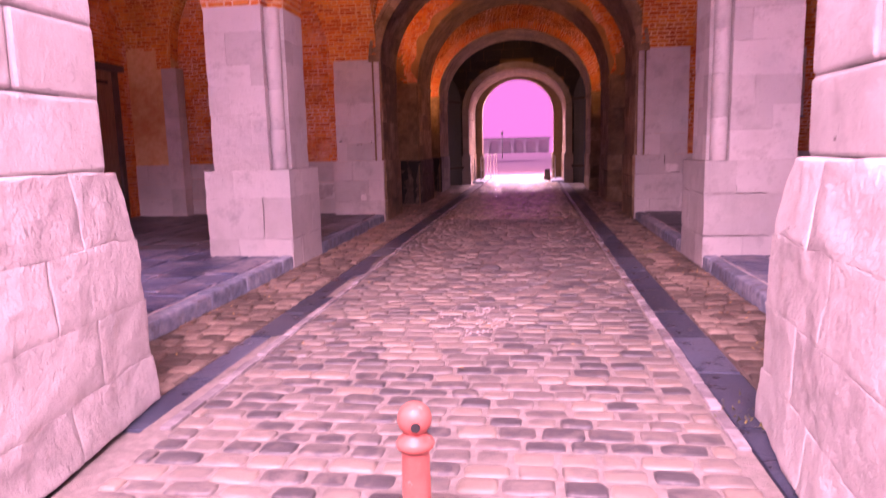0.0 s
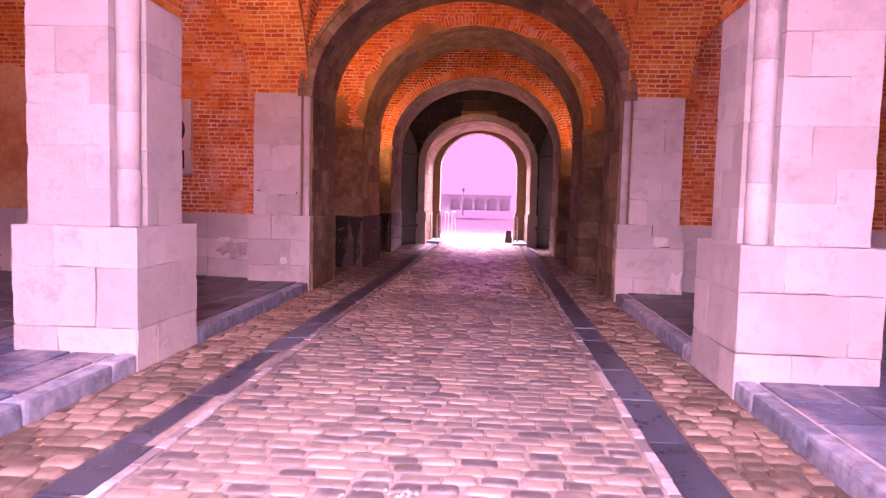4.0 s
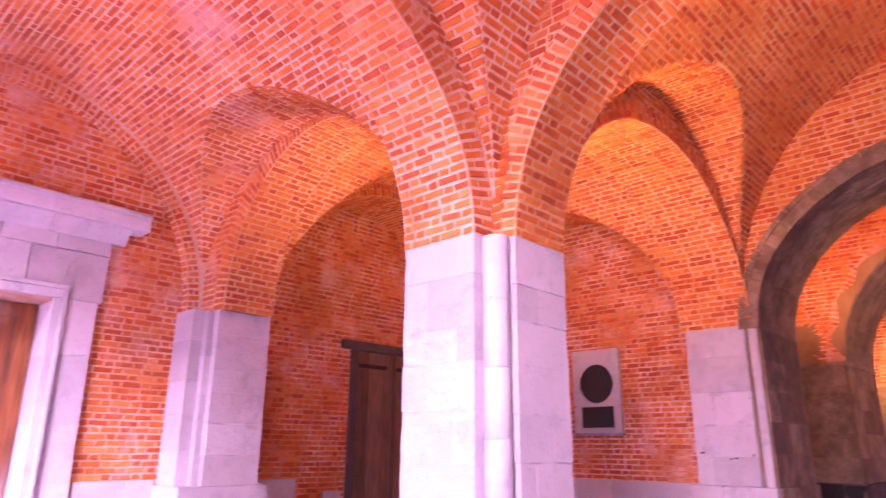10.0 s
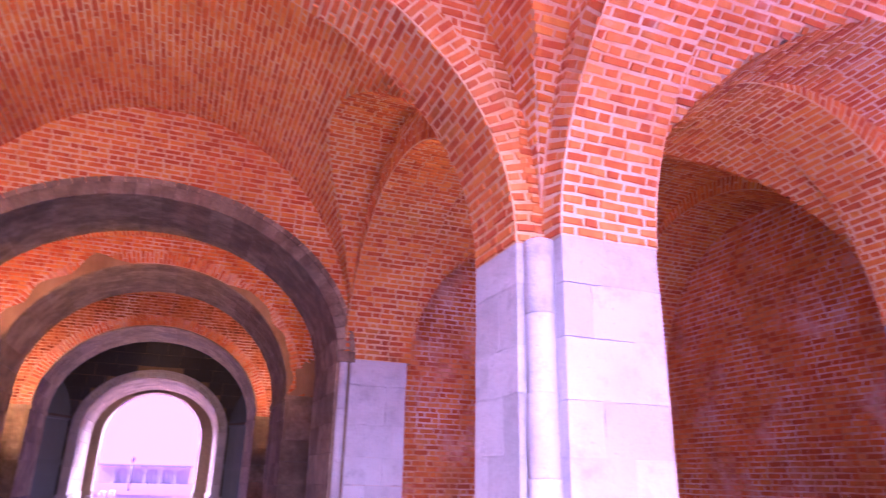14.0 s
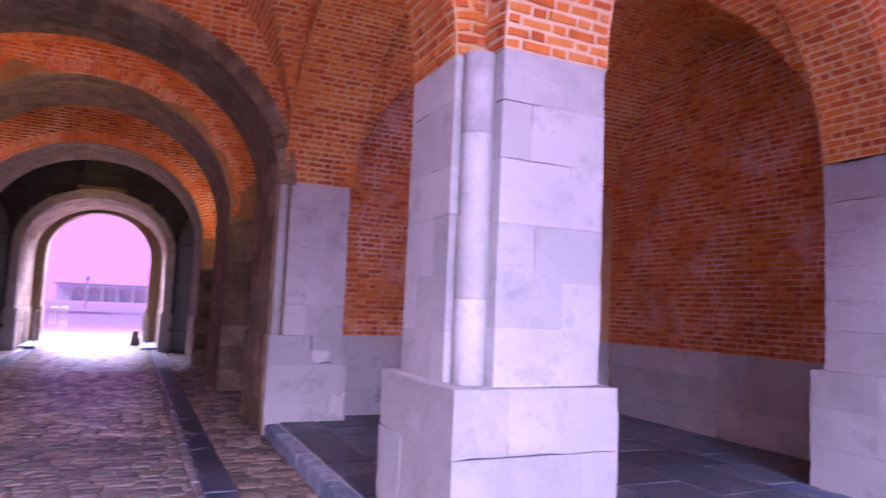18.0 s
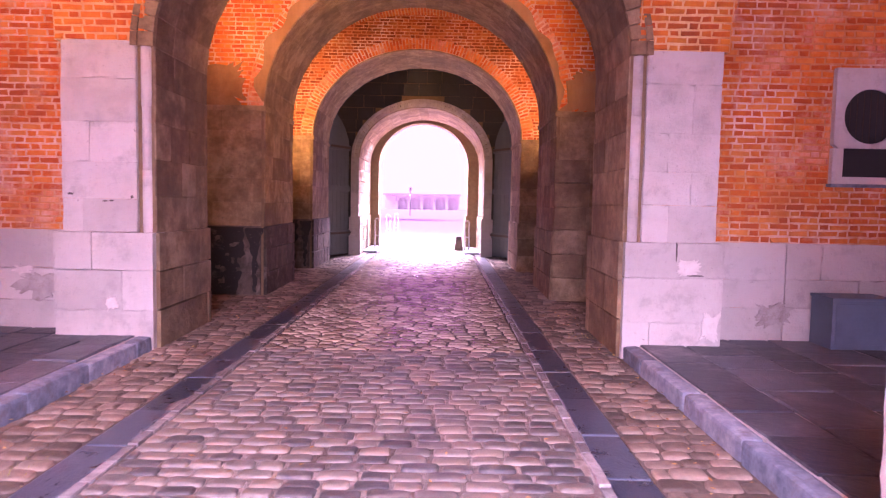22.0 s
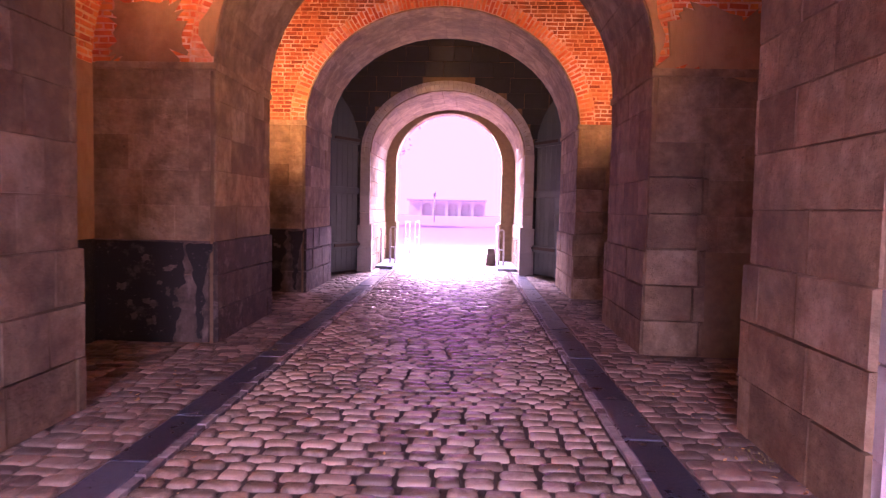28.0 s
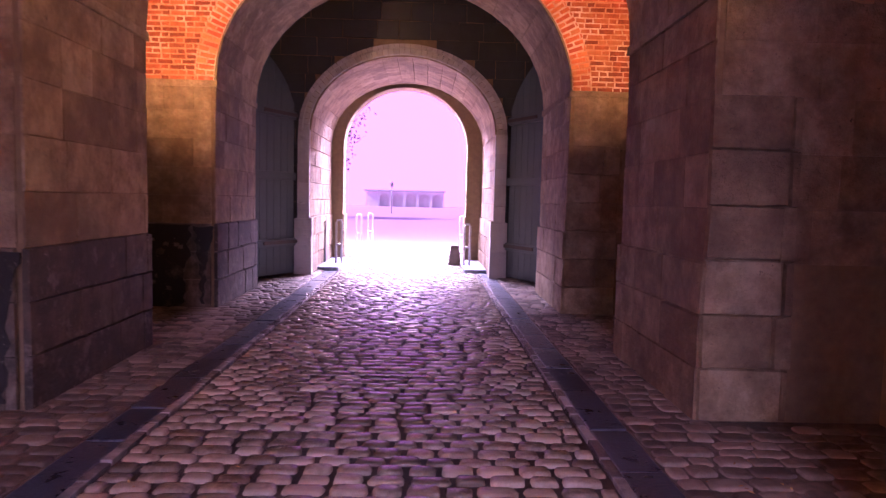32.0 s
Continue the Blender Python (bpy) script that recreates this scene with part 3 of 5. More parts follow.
def lathe(name, profile, mat, parent=None, sides=28, label=""):
    v = [(r * math.cos(2 * math.pi * k / sides), r * math.sin(2 * math.pi * k / sides), z) for r, z in profile for k in range(sides)]
    f = [(i * sides + k, i * sides + (k + 1) % sides, (i + 1) * sides + (k + 1) % sides, (i + 1) * sides + k) for i in range(len(profile) - 1) for k in range(sides)]
    f += [tuple(range(sides))[::-1], tuple((len(profile) - 1) * sides + k for k in range(sides))]
    ob = mesh(name, v, f, mat, parent, True)
    return tagged(ob, label) if label else ob


def profile_bar(name, profile, along, a0, a1, mat, parent=None, label=""):
    """A moulding: a profile of (out, z) points swept straight along an axis; out runs along the other axis."""
    v = [((p, a, z) if along == "y" else (a, p, z)) for a in (a0, a1) for p, z in profile]
    m = len(profile)
    f = [(k, (k + 1) % m, m + (k + 1) % m, m + k) for k in range(m)] + [tuple(range(m))[::-1], tuple(range(m, 2 * m))]
    ob = mesh(name, v, f, mat, parent)
    return tagged(ob, label) if label else ob


# ---- the plan, in metres ----
PAVE = 0.14
PLINTH, SPRING = 1.15, 3.0
HALF = 2.30
BAYS = ((3.35, 7.56), (8.42, 12.48))
TOP = 6.4

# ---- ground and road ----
tagged(box("ground", -320, 320, -220, 520, -0.6, -0.05, GRAVEL), "gravel court beyond the gate, glare put into its pale pink colour", "ground", kind=S)
road = tagged(box("road", -1.45, 1.45, -1.2, 9, -0.12, -0.008, SAND), "cobbled carriageway of worn reddish-brown setts", "road", kind=S)
box("road_bed", -1.45, 1.45, 9, 12.6, -0.12, -0.012, SOIL, road)
box("road_bed", -1.45, 1.45, 12.6, 31, -0.12, -0.022, MUD, road)
cells = []
y = -1.1
row = 0
while y < 30.9:
    dy = rng.uniform(0.112, 0.142)
    x = -1.30 - (0.09 if row % 2 else 0)
    while x < 1.37:
        dx = rng.uniform(0.16, 0.25)
        x0, x1 = max(x, -1.30), min(x + dx, 1.38)
        if x1 - x0 > 0.07:
            j = rng.uniform(0.004, 0.009) if y < 12 else rng.uniform(0.008, 0.014)
            cells.append((x0 + j, x1 - j, y + j, y + dy - j))
        x += dx
    y += dy
    row += 1
dome_stones("sett_field", [c for c in cells if c[2] < 9], SETT, road, "sett", SETT_PIECE, lambda p: 5.2 < p[1] < 8.4, 300, 0.0, 0.022, 0.38, 0.35)
dome_stones("sett_field", [c for c in cells if 9 <= c[2] < 12.6], SETT, road, z=0.002, height=0.030, e=0.34, jitter=0.3)
dome_stones("sett_field", [c for c in cells if c[2] >= 12.6], SETT_SHEEN, road, z=0.0, height=0.036, e=0.36, jitter=0.18)

for s, side in ((-1, "left"), (1, "right")):
    g0 = 1.37 if s < 0 else 1.455
    gutter = tagged(box("gutter_" + side, s * (g0 - 0.01), s * (g0 + 0.27), 0.5, 30, -0.12, -0.03, SAND), "dark bluestone gutter along the carriageway", "gutter", kind=S)
    y = 3.0 if s < 0 else 2.6
    while y < 28.5:
        dy = rng.uniform(0.6, 1.0)
        g = box("gutter_stone", s * (g0 + 0.006), s * (g0 + 0.256), y + 0.006, y + dy - 0.006, -0.06, rng.uniform(-0.012, -0.002), GUTTER, gutter, 0.012, 0.004, seed=y)
        y += dy
    y = 3.0
    while y < 28.5:
        dy = rng.uniform(0.14, 0.3)
        box("edge_stone", s * (g0 - 0.066), s * (g0 - 0.002), y + 0.006, y + dy - 0.006, -0.06, rng.uniform(0.0, 0.012), PALE_EDGE_GLINT, gutter, 0.008, 0.003, seed=y)
        y += dy
    verge = tagged(box("verge_" + side, s * (g0 + 0.26), s * 4.2, 3.3, 27.9, -0.12, -0.012, VERGE_SOIL), "strip of rough brown cobbles beside the gutter", "pavement", kind=S)
    cells = []
    y = 3.35
    while y < 27.6:
        dy = rng.uniform(0.115, 0.165)
        out = 2.31 if y < 13.8 or 16.1 < y < 18.3 or y > 20.7 else 3.6
        x = g0 + 0.265 - rng.uniform(0, 0.05)
        while x < out - 0.02:
            dx = rng.uniform(0.13, 0.27)
            x0, x1 = max(x, g0 + 0.265), min(x + dx, out)
            if x1 - x0 > 0.06:
                q = sorted((s * (x0 + 0.006), s * (x1 - 0.006)))
                cells.append((q[0], q[1], y + 0.006, y + dy - 0.006))
            x += dx
        y += dy
    dome_stones("cobble_field", cells, COBBLE, verge, "cobble", COBBLE_PIECE, lambda p: 10.5 < p[1] < 17.5, 300, 0.004, 0.029, 0.42, 0.8)
    # kerb and flagstones of the raised aisles
    kerb = thing("kerb_" + side, "grey stone kerb of the raised aisle pavement", "kerb", kind=S)
    y = 3.4
    while y < 12.3:
        dy = min(rng.uniform(0.7, 1.15), 12.42 - y)
        box("kerb_stone", s * 2.315, s * 2.47, y + 0.004, y + dy - 0.004, -0.08, PAVE + rng.uniform(-0.008, 0.006), KERB, kerb, 0.034, 0.012, seed=y * 3)
        y += dy
    pave = tagged(box("pavement_" + side, s * 2.475, s * 7.4, 3.2, 12.85, -0.08, PAVE - 0.014, SLAB_JOINT), "worn bluish flagstone floor of the aisle", "pavement", kind=S)
    x = 2.48
    while x < 7.35:
        dx = rng.uniform(0.36, 0.7)
        y = 3.2 + rng.uniform(-0.4, 0)
        while y < 12.8:
            dy = rng.uniform(0.38, 0.95)
            g = rng.uniform(0.004, 0.016)
            box("flagstone", s * (x + g), s * (min(x + dx, 7.38) - g), max(y, 3.2) + g, min(y + dy, 12.83) - g, 0.03, PAVE + rng.uniform(-0.003, 0.004), SLAB if y < 7.9 else SLAB_SHADED, pave, 0.010, 0.017, seed=x * 9 + y)
            y += dy
        x += dx


# ---- piers, pilasters and the mouth of the tunnel ----
def ashlar(parent, x0, x1, y0, y1, z0, z1, courses, mat=STONE, split="", rough=0.007, name="stone", gap=0.001):
    """Courses of dressed blocks; split says along which axis each course is divided, and joints are staggered."""
    x0, x1, y0, y1 = min(x0, x1), max(x0, x1), min(y0, y1), max(y0, y1)
    cuts = [0.0] + [(k + rng.uniform(-0.16, 0.16)) / courses for k in range(1, courses)] + [1.0]
    for k in range(courses):
        open_joint = (0.0, 0.0, 0.0, gap, 0.004)[int(rng.integers(5))]
        a, b = z0 + cuts[k] * (z1 - z0), z0 + cuts[k + 1] * (z1 - z0) - open_joint / 2
        runs = [(x0, x1, y0, y1)]
        for axis in split:
            cut = []
            for q in runs:
                if rng.random() < 0.3:
                    cut.append(q)
                    continue
                at = 0.5 + (0.18 if k % 2 else -0.16) + rng.uniform(-0.09, 0.09)
                if axis == "x":
                    m = q[0] + at * (q[1] - q[0])
                    cut += [(q[0], m, q[2], q[3]), (m, q[1], q[2], q[3])]
                else:
                    m = q[2] + at * (q[3] - q[2])
                    cut += [(q[0], q[1], q[2], m), (q[0], q[1], m, q[3])]
            runs = cut
        for q in runs:
            d = rng.uniform(-0.18, 0.18, 4) * rough
            worn(name, q[0] + d[0], q[1] + d[1], q[2] + d[2], q[3] + d[3], a, b, mat, parent, max(0.006, rough), rng.uniform(0, 99))


def patch(name, x, y, z, w, h, mat, parent, seed, e=0.7):
    """A thin ragged skin of mortar or broken stone face on a wall that looks to the front."""
    n, v = 44, []
    for yy, grow in ((y + 0.006, 0.97), (y + 0.016, 1.0)):
        for k in range(n):
            c, q = math.cos(2 * math.pi * k / n), math.sin(2 * math.pi * k / n)
            r = grow * (1 + 0.55 * noise.noise(Vector((c * 1.6 + seed, q * 1.6, 0))) + 0.5 * noise.noise(Vector((c * 5 + seed, q * 5, 3))))
            v.append((x + w / 2 * r * math.copysign(abs(c) ** e, c), yy, z + h / 2 * r * math.copysign(abs(q) ** e, q)))
    f = [tuple(range(n))] + [(k, n + k, n + (k + 1) % n, (k + 1) % n) for k in range(n)]
    return mesh(name, v, f, mat, parent)


def roll(parent, x, y, r, z0, z1, courses):
    """A slender round shaft in the angle of a pier, built of drums."""
    h = (z1 - z0) / courses
    for k in range(courses):
        a, b = z0 + k * h, z0 + (k + 1) * h - 0.001
        q = r + rng.uniform(-0.003, 0.003)
        ob = lathe("roll_stone", [(0.001, a), (q - 0.003, a), (q, a + 0.004), (q + 0.001, (a + b) / 2), (q, b - 0.004), (q - 0.003, b), (0.001, b)], STONE, parent, 28)
        ob.location = (x, y, 0)


for s, side in ((-1, "left"), (1, "right")):
    pier = thing("pier", "square white limestone pier with a broad plinth, carrying brick arches", "pier", "piers of the hall", at=(s * 2.8, 8.0, 0.1))
    inv = Matrix.Translation((-s * 2.8, -8.0, -0.1))
    kids_before = set(scene.objects)
    ashlar(pier, s * 2.30, s * 3.34, 7.49, 8.55, 0.0, PLINTH, 3, split="xy", rough=0.012)
    ashlar(pier, s * 2.56, s * 3.25, 7.56, 8.44, PLINTH, SPRING, 6, split="x", rough=0.007)
    ashlar(pier, s * 2.38, s * 2.56, 7.80, 8.42, PLINTH, SPRING, 6, split="y", rough=0.006)
    roll(pier, s * 2.49, 7.715, 0.09, PLINTH, SPRING - 0.01, 4)
    box("core", s * 2.34, s * 3.30, 7.53, 8.5, 0.0, PLINTH - 0.02, JOINT, pier)
    box("core", s * 2.58, s * 3.23, 7.58, 8.42, PLINTH - 0.02, SPRING - 0.01, JOINT, pier)
    for o in set(scene.objects) - kids_before:
        o.matrix_parent_inverse = inv

    pil = thing("pilaster", "white limestone pilaster on the aisle wall", "pilaster", "pilasters of the aisles")
    ashlar(pil, s * 6.36, s * 7.36, 7.50, 8.52, PAVE - 0.02, PLINTH, 3, split="y", rough=0.01)
    ashlar(pil, s * 6.45, s * 7.36, 7.78, 8.44, PLINTH, SPRING, 6, split="", rough=0.007)
    ashlar(pil, s * 6.53, s * 7.36, 7.70, 7.78, PLINTH, SPRING, 4, rough=0.005)
    ashlar(pil, s * 6.60, s * 7.36, 7.56, 7.70, PLINTH, SPRING, 5, rough=0.005)
    pil = thing("corner_pilaster", "white limestone corner pilaster by the entrance", "pilaster", "pilasters of the aisles")
    ashlar(pil, s * 6.36, s * 7.2, 3.0, 3.58, PAVE - 0.02, PLINTH, 3, rough=0.01)
    ashlar(pil, s * 6.40, s * 7.2, 3.0, 3.33, PLINTH, SPRING + 0.5, 8, rough=0.01)
    ashlar(pil, s * 6.52, s * 7.2, 3.33, 3.46, PLINTH, SPRING, 6, rough=0.006)

    mouth = thing("mouth_pilaster", "pale limestone pilaster at the tunnel mouth", "pilaster", "pilasters of the tunnel mouth")
    ashlar(mouth, s * 2.30, s * 3.27, 12.40, 12.70, 0.0, PLINTH, 3, split="x", rough=0.012)
    ashlar(mouth, s * 2.47, s * 3.20, 12.46, 12.75, PLINTH, SPRING, 5, split="x", rough=0.009)
    roll(mouth, s * 2.39, 12.545, 0.06, PLINTH, SPRING, 3)
    box("angle_stone", s * 2.33, s * 2.48, 12.555, 12.75, PLINTH, SPRING, STONE, mouth, 0.004, 0.003)
    box("core", s * 2.36, s * 3.18, 12.52, 12.78, 0.0, SPRING - 0.01, JOINT, mouth)
    if s > 0:
        patch("broken_face", 2.92, 12.383, 0.91, 0.27, 0.16, LIMEWASH, mouth, 3.1)
        patch("mortar_patch", 3.17, 12.384, 0.34, 0.14, 0.28, LIMEWASH, mouth, 5.2, 0.4)
        for x, z, w, h in ((2.80, 1.06, 0.012, 0.15), (2.99, 0.835, 0.15, 0.016), (2.66, 0.02, 0.13, 0.014), (2.95, 0.02, 0.10, 0.012)):
            patch("chip", x, 12.381, z, w, h, CREVICE, mouth, x * 7)
    else:
        for x, z, w, h in ((-2.78, 1.455, 0.05, 0.012), (-2.72, 1.46, 0.04, 0.014), (-2.52, 1.50, 0.022, 0.025), (-3.12, 1.52, 0.05, 0.02)):
            patch("chip", x, 12.445, z, w, h, CREVICE, mouth, x * 7)
        patch("mortar_patch", -2.70, 12.383, 0.46, 0.10, 0.13, LIMEWASH, mouth, 2.2)

# ---- walls of the hall ----
BH = 0.067
BL = 0.205
for s, side in ((-1, "left"), (1, "right")):
    X = s * 7.0
    door = rect_hole(4.52, 6.70, 0, 3.72)
    wall = thing("wall_" + side, "orange brick aisle wall on a pale ashlar base", "wall", kind=S)
    for a0, a1, z0, z1 in ((3.1, 4.80, 0, TOP), (6.32, 7.84, 0, TOP), (4.80, 6.32, 2.96, TOP)):
        box("mortar_bed", X + s * 0.012, s * 7.6, a0, a1, z0, z1, MORTAR, wall)
    box("mortar_bed", s * 7.57, s * 7.72, 4.7, 6.4, 0, 3.1, BLACK, wall)
    lay("brickwork", wall_rows("y", X + s * 0.012, -s, 3.32, 7.78, 1.2, 5.6, BH, [door]), BL, 0.008, BRICK, wall, piece="brick", piece_mat=BRICK_PIECE, near=(lambda p: 6.7 < p[1] < 7.6 and p[2] < 3.2) if s < 0 else None)
    for a0, a1 in ((3.44, 4.50), (6.72, 7.52)):
        ashlar(wall, X - s * 0.035, s * 7.3, a0, a1, PAVE - 0.02, 1.20, 2, split="y", rough=0.012)

    # second bay: a deep blind arch
    wall2 = thing("wall_recess_" + side, "brick wall under a deep blind arch", "wall", kind=S)
    arch_wall("arch_bed", "y", s * 6.46, s * 7.36, 8.3, 13, 0.05, TOP, 10.50, 2.06, SPRING, 2.05, MORTAR_VAULT, parent=wall2)
    lay("arch_soffit", soffit_rows("y", *sorted((s * 6.46, s * 7.36)), 10.50, 2.06, SPRING, 2.05, BH), BL, 0.008, BRICK_VAULT, wall2)
    lay("arch_ring", ring_rows("y", s * 6.46, -s, 10.50, 2.06, SPRING, 2.05, BH, 0.24), BL, 0.008, BRICK_VAULT, wall2, bond="header")
    lay("arch_face", wall_rows("y", s * 6.46, -s, 8.3, 12.6, SPRING, 5.6, BH, [arch_hole(10.50, 2.3, SPRING, 2.29)]), BL, 0.008, BRICK_VAULT, wall2)
    for a0, a1, z0, z1 in ((8.3, 10.40, 0, TOP), (12.11, 13, 0, TOP), (10.40, 12.11, 3.05, TOP)) if s < 0 else ((8.3, 13, 0, TOP),):
        box("mortar_bed", s * 7.362, s * 7.8, a0, a1, z0, z1, MORTAR_DULL, wall2)
    holes = [rect_hole(10.40, 12.1, 0, 3.06)] if s < 0 else []
    inside = arch_hole(10.50, 2.06, SPRING, 2.05)
    lay("brickwork", wall_rows("y", s * 7.362, -s, 8.42, 12.6, 1.15 if s > 0 else 0.15, 5.2, BH, holes, inside), BL, 0.008, BRICK, wall2, piece="brick", piece_mat=BRICK_PIECE, near=lambda p: 9.3 < p[1] < 10.9 and 1.1 < p[2] < 2.6)
    if s > 0:
        ashlar(wall2, s * 7.30, s * 7.5, 8.5, 10.4, PAVE - 0.02, 1.15, 3, split="y", rough=0.012)
        ashlar(wall2, s * 7.305, s * 7.5, 10.41, 12.4, PAVE - 0.02, 1.15, 3, split="y", rough=0.012)
    else:
        ashlar(wall2, s * 7.30, s * 7.5, 8.5, 9.55, PAVE - 0.02, 1.15, 1, rough=0.012)
        ashlar(wall2, s * 7.315, s * 7.5, 9.55, 9.98, PAVE - 0.02, 0.72, 2, rough=0.012)

    # brick reveal at the far end of the recess, with a narrow stone pilaster at its corner
    lay("reveal_brickwork", wall_rows("x", 12.56, -1, *sorted((s * 6.47, s * 7.36)), 1.15, SPRING, BH), BL, 0.008, BRICK, wall2)
    ashlar(wall2, s * 6.62, s * 7.36, 12.50, 12.62, PAVE - 0.02, 1.15, 3, split="x", rough=0.01)
    if s < 0:
        ashlar(wall2, s * 6.32, s * 6.62, 12.44, 12.72, PAVE - 0.02, SPRING, 6, rough=0.009)

    # end wall with its blind arch
    end = thing("wall_end_" + side, "orange brick end wall in a blind arch on an ashlar base", "wall", kind=S)
    CX = s * 4.83
    arch_wall("arch_bed", "x", 12.52, 12.80, *sorted((s * 2.46, s * 7.4)), 0.05, TOP, CX, 1.62, 3.2, 1.95, MORTAR_VAULT, parent=end)
    lay("arch_face", wall_rows("x", 12.52, -1, *sorted((s * 2.46, s * 6.75)), SPRING, 5.9, BH, [arch_hole(CX, 1.62, 3.2, 1.95), arch_hole(0, 2.5, 2.95, 2.0)]), BL, 0.008, BRICK_VAULT, end)
    lay("arch_soffit", soffit_rows("x", 12.52, 12.80, CX, 1.62, 3.2, 1.95, BH), BL, 0.008, BRICK_VAULT, end)
    box("mortar_bed", s * 2.6, s * 7.4, 12.802, 13.9, 0, TOP, MORTAR_DULL, end)
    wx = s * 4.69 if s < 0 else s * 4.83
    holes = [rect_hole(wx - 0.37, wx + 0.37, 1.77, 2.93)]
    lay("brickwork", wall_rows("x", 12.802, -1, *sorted((s * 3.18, s * 6.5)), 1.15, 5.2, BH, holes, arch_hole(CX, 1.62, 3.2, 1.95)), BL, 0.008, BRICK, end, piece="brick", piece_mat=BRICK_PIECE, near=lambda p: abs(p[0]) < 4.5 and p[2] < 2.9)
    ashlar(end, s * 3.26, s * 4.05, 12.75, 12.95, PAVE - 0.02, PLINTH, 3, split="", rough=0.014)
    ashlar(end, s * 4.054, s * 5.2, 12.745, 12.95, PAVE - 0.02, PLINTH, 3, split="xx", rough=0.014)
    ashlar(end, s * 5.204, s * 6.5, 12.75, 12.95, PAVE - 0.02, PLINTH, 3, split="xx", rough=0.014)

    for x, z, w, h, m in ((3.62, 0.60, 0.46, 0.27, SOILED), (3.78, 0.74, 0.17, 0.08, LIMEWASH)) if s < 0 else ((3.95, 0.42, 0.34, 0.24, SOILED),):
        patch("weathered_patch", s * x, 12.728 if m is SOILED else 12.722, z, w, h, m, end, x * 3)

    # stone frame of a round window over a square one
    win = thing("window_" + ("1" if s < 0 else "2"), "pale stone panel with a round dark opening over a square one", "window", kind=S)
    zc, zr, r = 2.45, 1.985, 0.275
    n = 48
    v, f = [], []
    for yy in (12.735, 12.80):
        for k in range(n):
            g = 2 * math.pi * k / n
            v.append((wx + r * math.cos(g), yy, zc + r * math.sin(g)))
        for k in range(n):
            g = 2 * math.pi * k / n
            q = max(abs(math.cos(g)) / 0.37, abs(math.sin(g)) / (0.48 if math.sin(g) > 0 else 0.32))
            v.append((wx + math.cos(g) / q, yy, zc + math.sin(g) / q))
    for k in range(n):
        m = (k + 1) % n
        f += [(k, m, n + m, n + k), (k, 2 * n + k, 2 * n + m, m), (n + k, n + m, 3 * n + m, 3 * n + k)]
    mesh("frame", v, f, STONE, win)
    for a0, a1, z0, z1 in ((wx - 0.37, wx - 0.26, 1.77, 2.128), (wx + 0.26, wx + 0.37, 1.77, 2.128), (wx - 0.26, wx + 0.26, 1.77, 1.84)):
        box("frame_bar", a0, a1, 12.738, 12.80, z0, z1, STONE, win, 0.004)
    box("sill", wx - 0.39, wx + 0.39, 12.715, 12.80, 1.735, 1.768, KERB, win, 0.005)
    box("round_grille", wx - 0.3, wx + 0.3, 12.772, 12.78, zc - 0.3, zc + 0.3, BLACK, win)
    box("shutter", wx - 0.262, wx + 0.262, 12.76, 12.77, 1.84, 2.128, BLACK, win)
    for k in range(9):
        box("grille_bar", wx - 0.27 + k * 0.0675, wx - 0.262 + k * 0.0675, 12.764, 12.771, zc - 0.27, zc + 0.27, IRON, win)

    # low service cabinet
    cab = thing("service_cabinet", "low blue-grey metal service cabinet against the end wall", "cabinet", "service cabinets", at=(s * 4.62, 12.55, PAVE))
    x0, x1 = sorted((s * 4.33, s * 4.93))
    inv = Matrix.Translation((-s * 4.62, -12.55, -PAVE))
    for o in (box("body", x0, x1, 12.36, 12.74, PAVE, 0.62, BLUEGREY, cab, 0.006), box("lid", x0 - 0.015, x1 + 0.015, 12.34, 12.742, 0.62, 0.65, BLUEGREY, cab, 0.006), box("cabinet_door", x0 + 0.03, x1 - 0.03, 12.352, 12.36, PAVE + 0.05, 0.59, BLUEGREY, cab, 0.003)):
        o.matrix_parent_inverse = inv

    # entrance wall with the side arches that let daylight in
    ent = thing("wall_entrance_" + side, "pale stone entrance wall with an open side arch, plus an added unseen side wall", "wall", kind=S)
    arch_wall("masonry", "x", 3.05, 3.33, *sorted((s * 1.75, s * 7.6)), 0, TOP, s * 4.6, 1.7, 2.9, 1.4, STONE_ISLAND, parent=ent)
    # added side wall, out of view; the left one is raised to block the sun
    box("masonry", s * 7.4, s * 7.7, -7.4, 3.04, 0, 14.0 if s < 0 else TOP, STONE_ISLAND, ent)
tagged(box("wall_front", -7.7, 7.7, -7.6, -7.4, 0, 3.0, STONE_ISLAND), "plain stone front of the gate", "wall", kind=S)

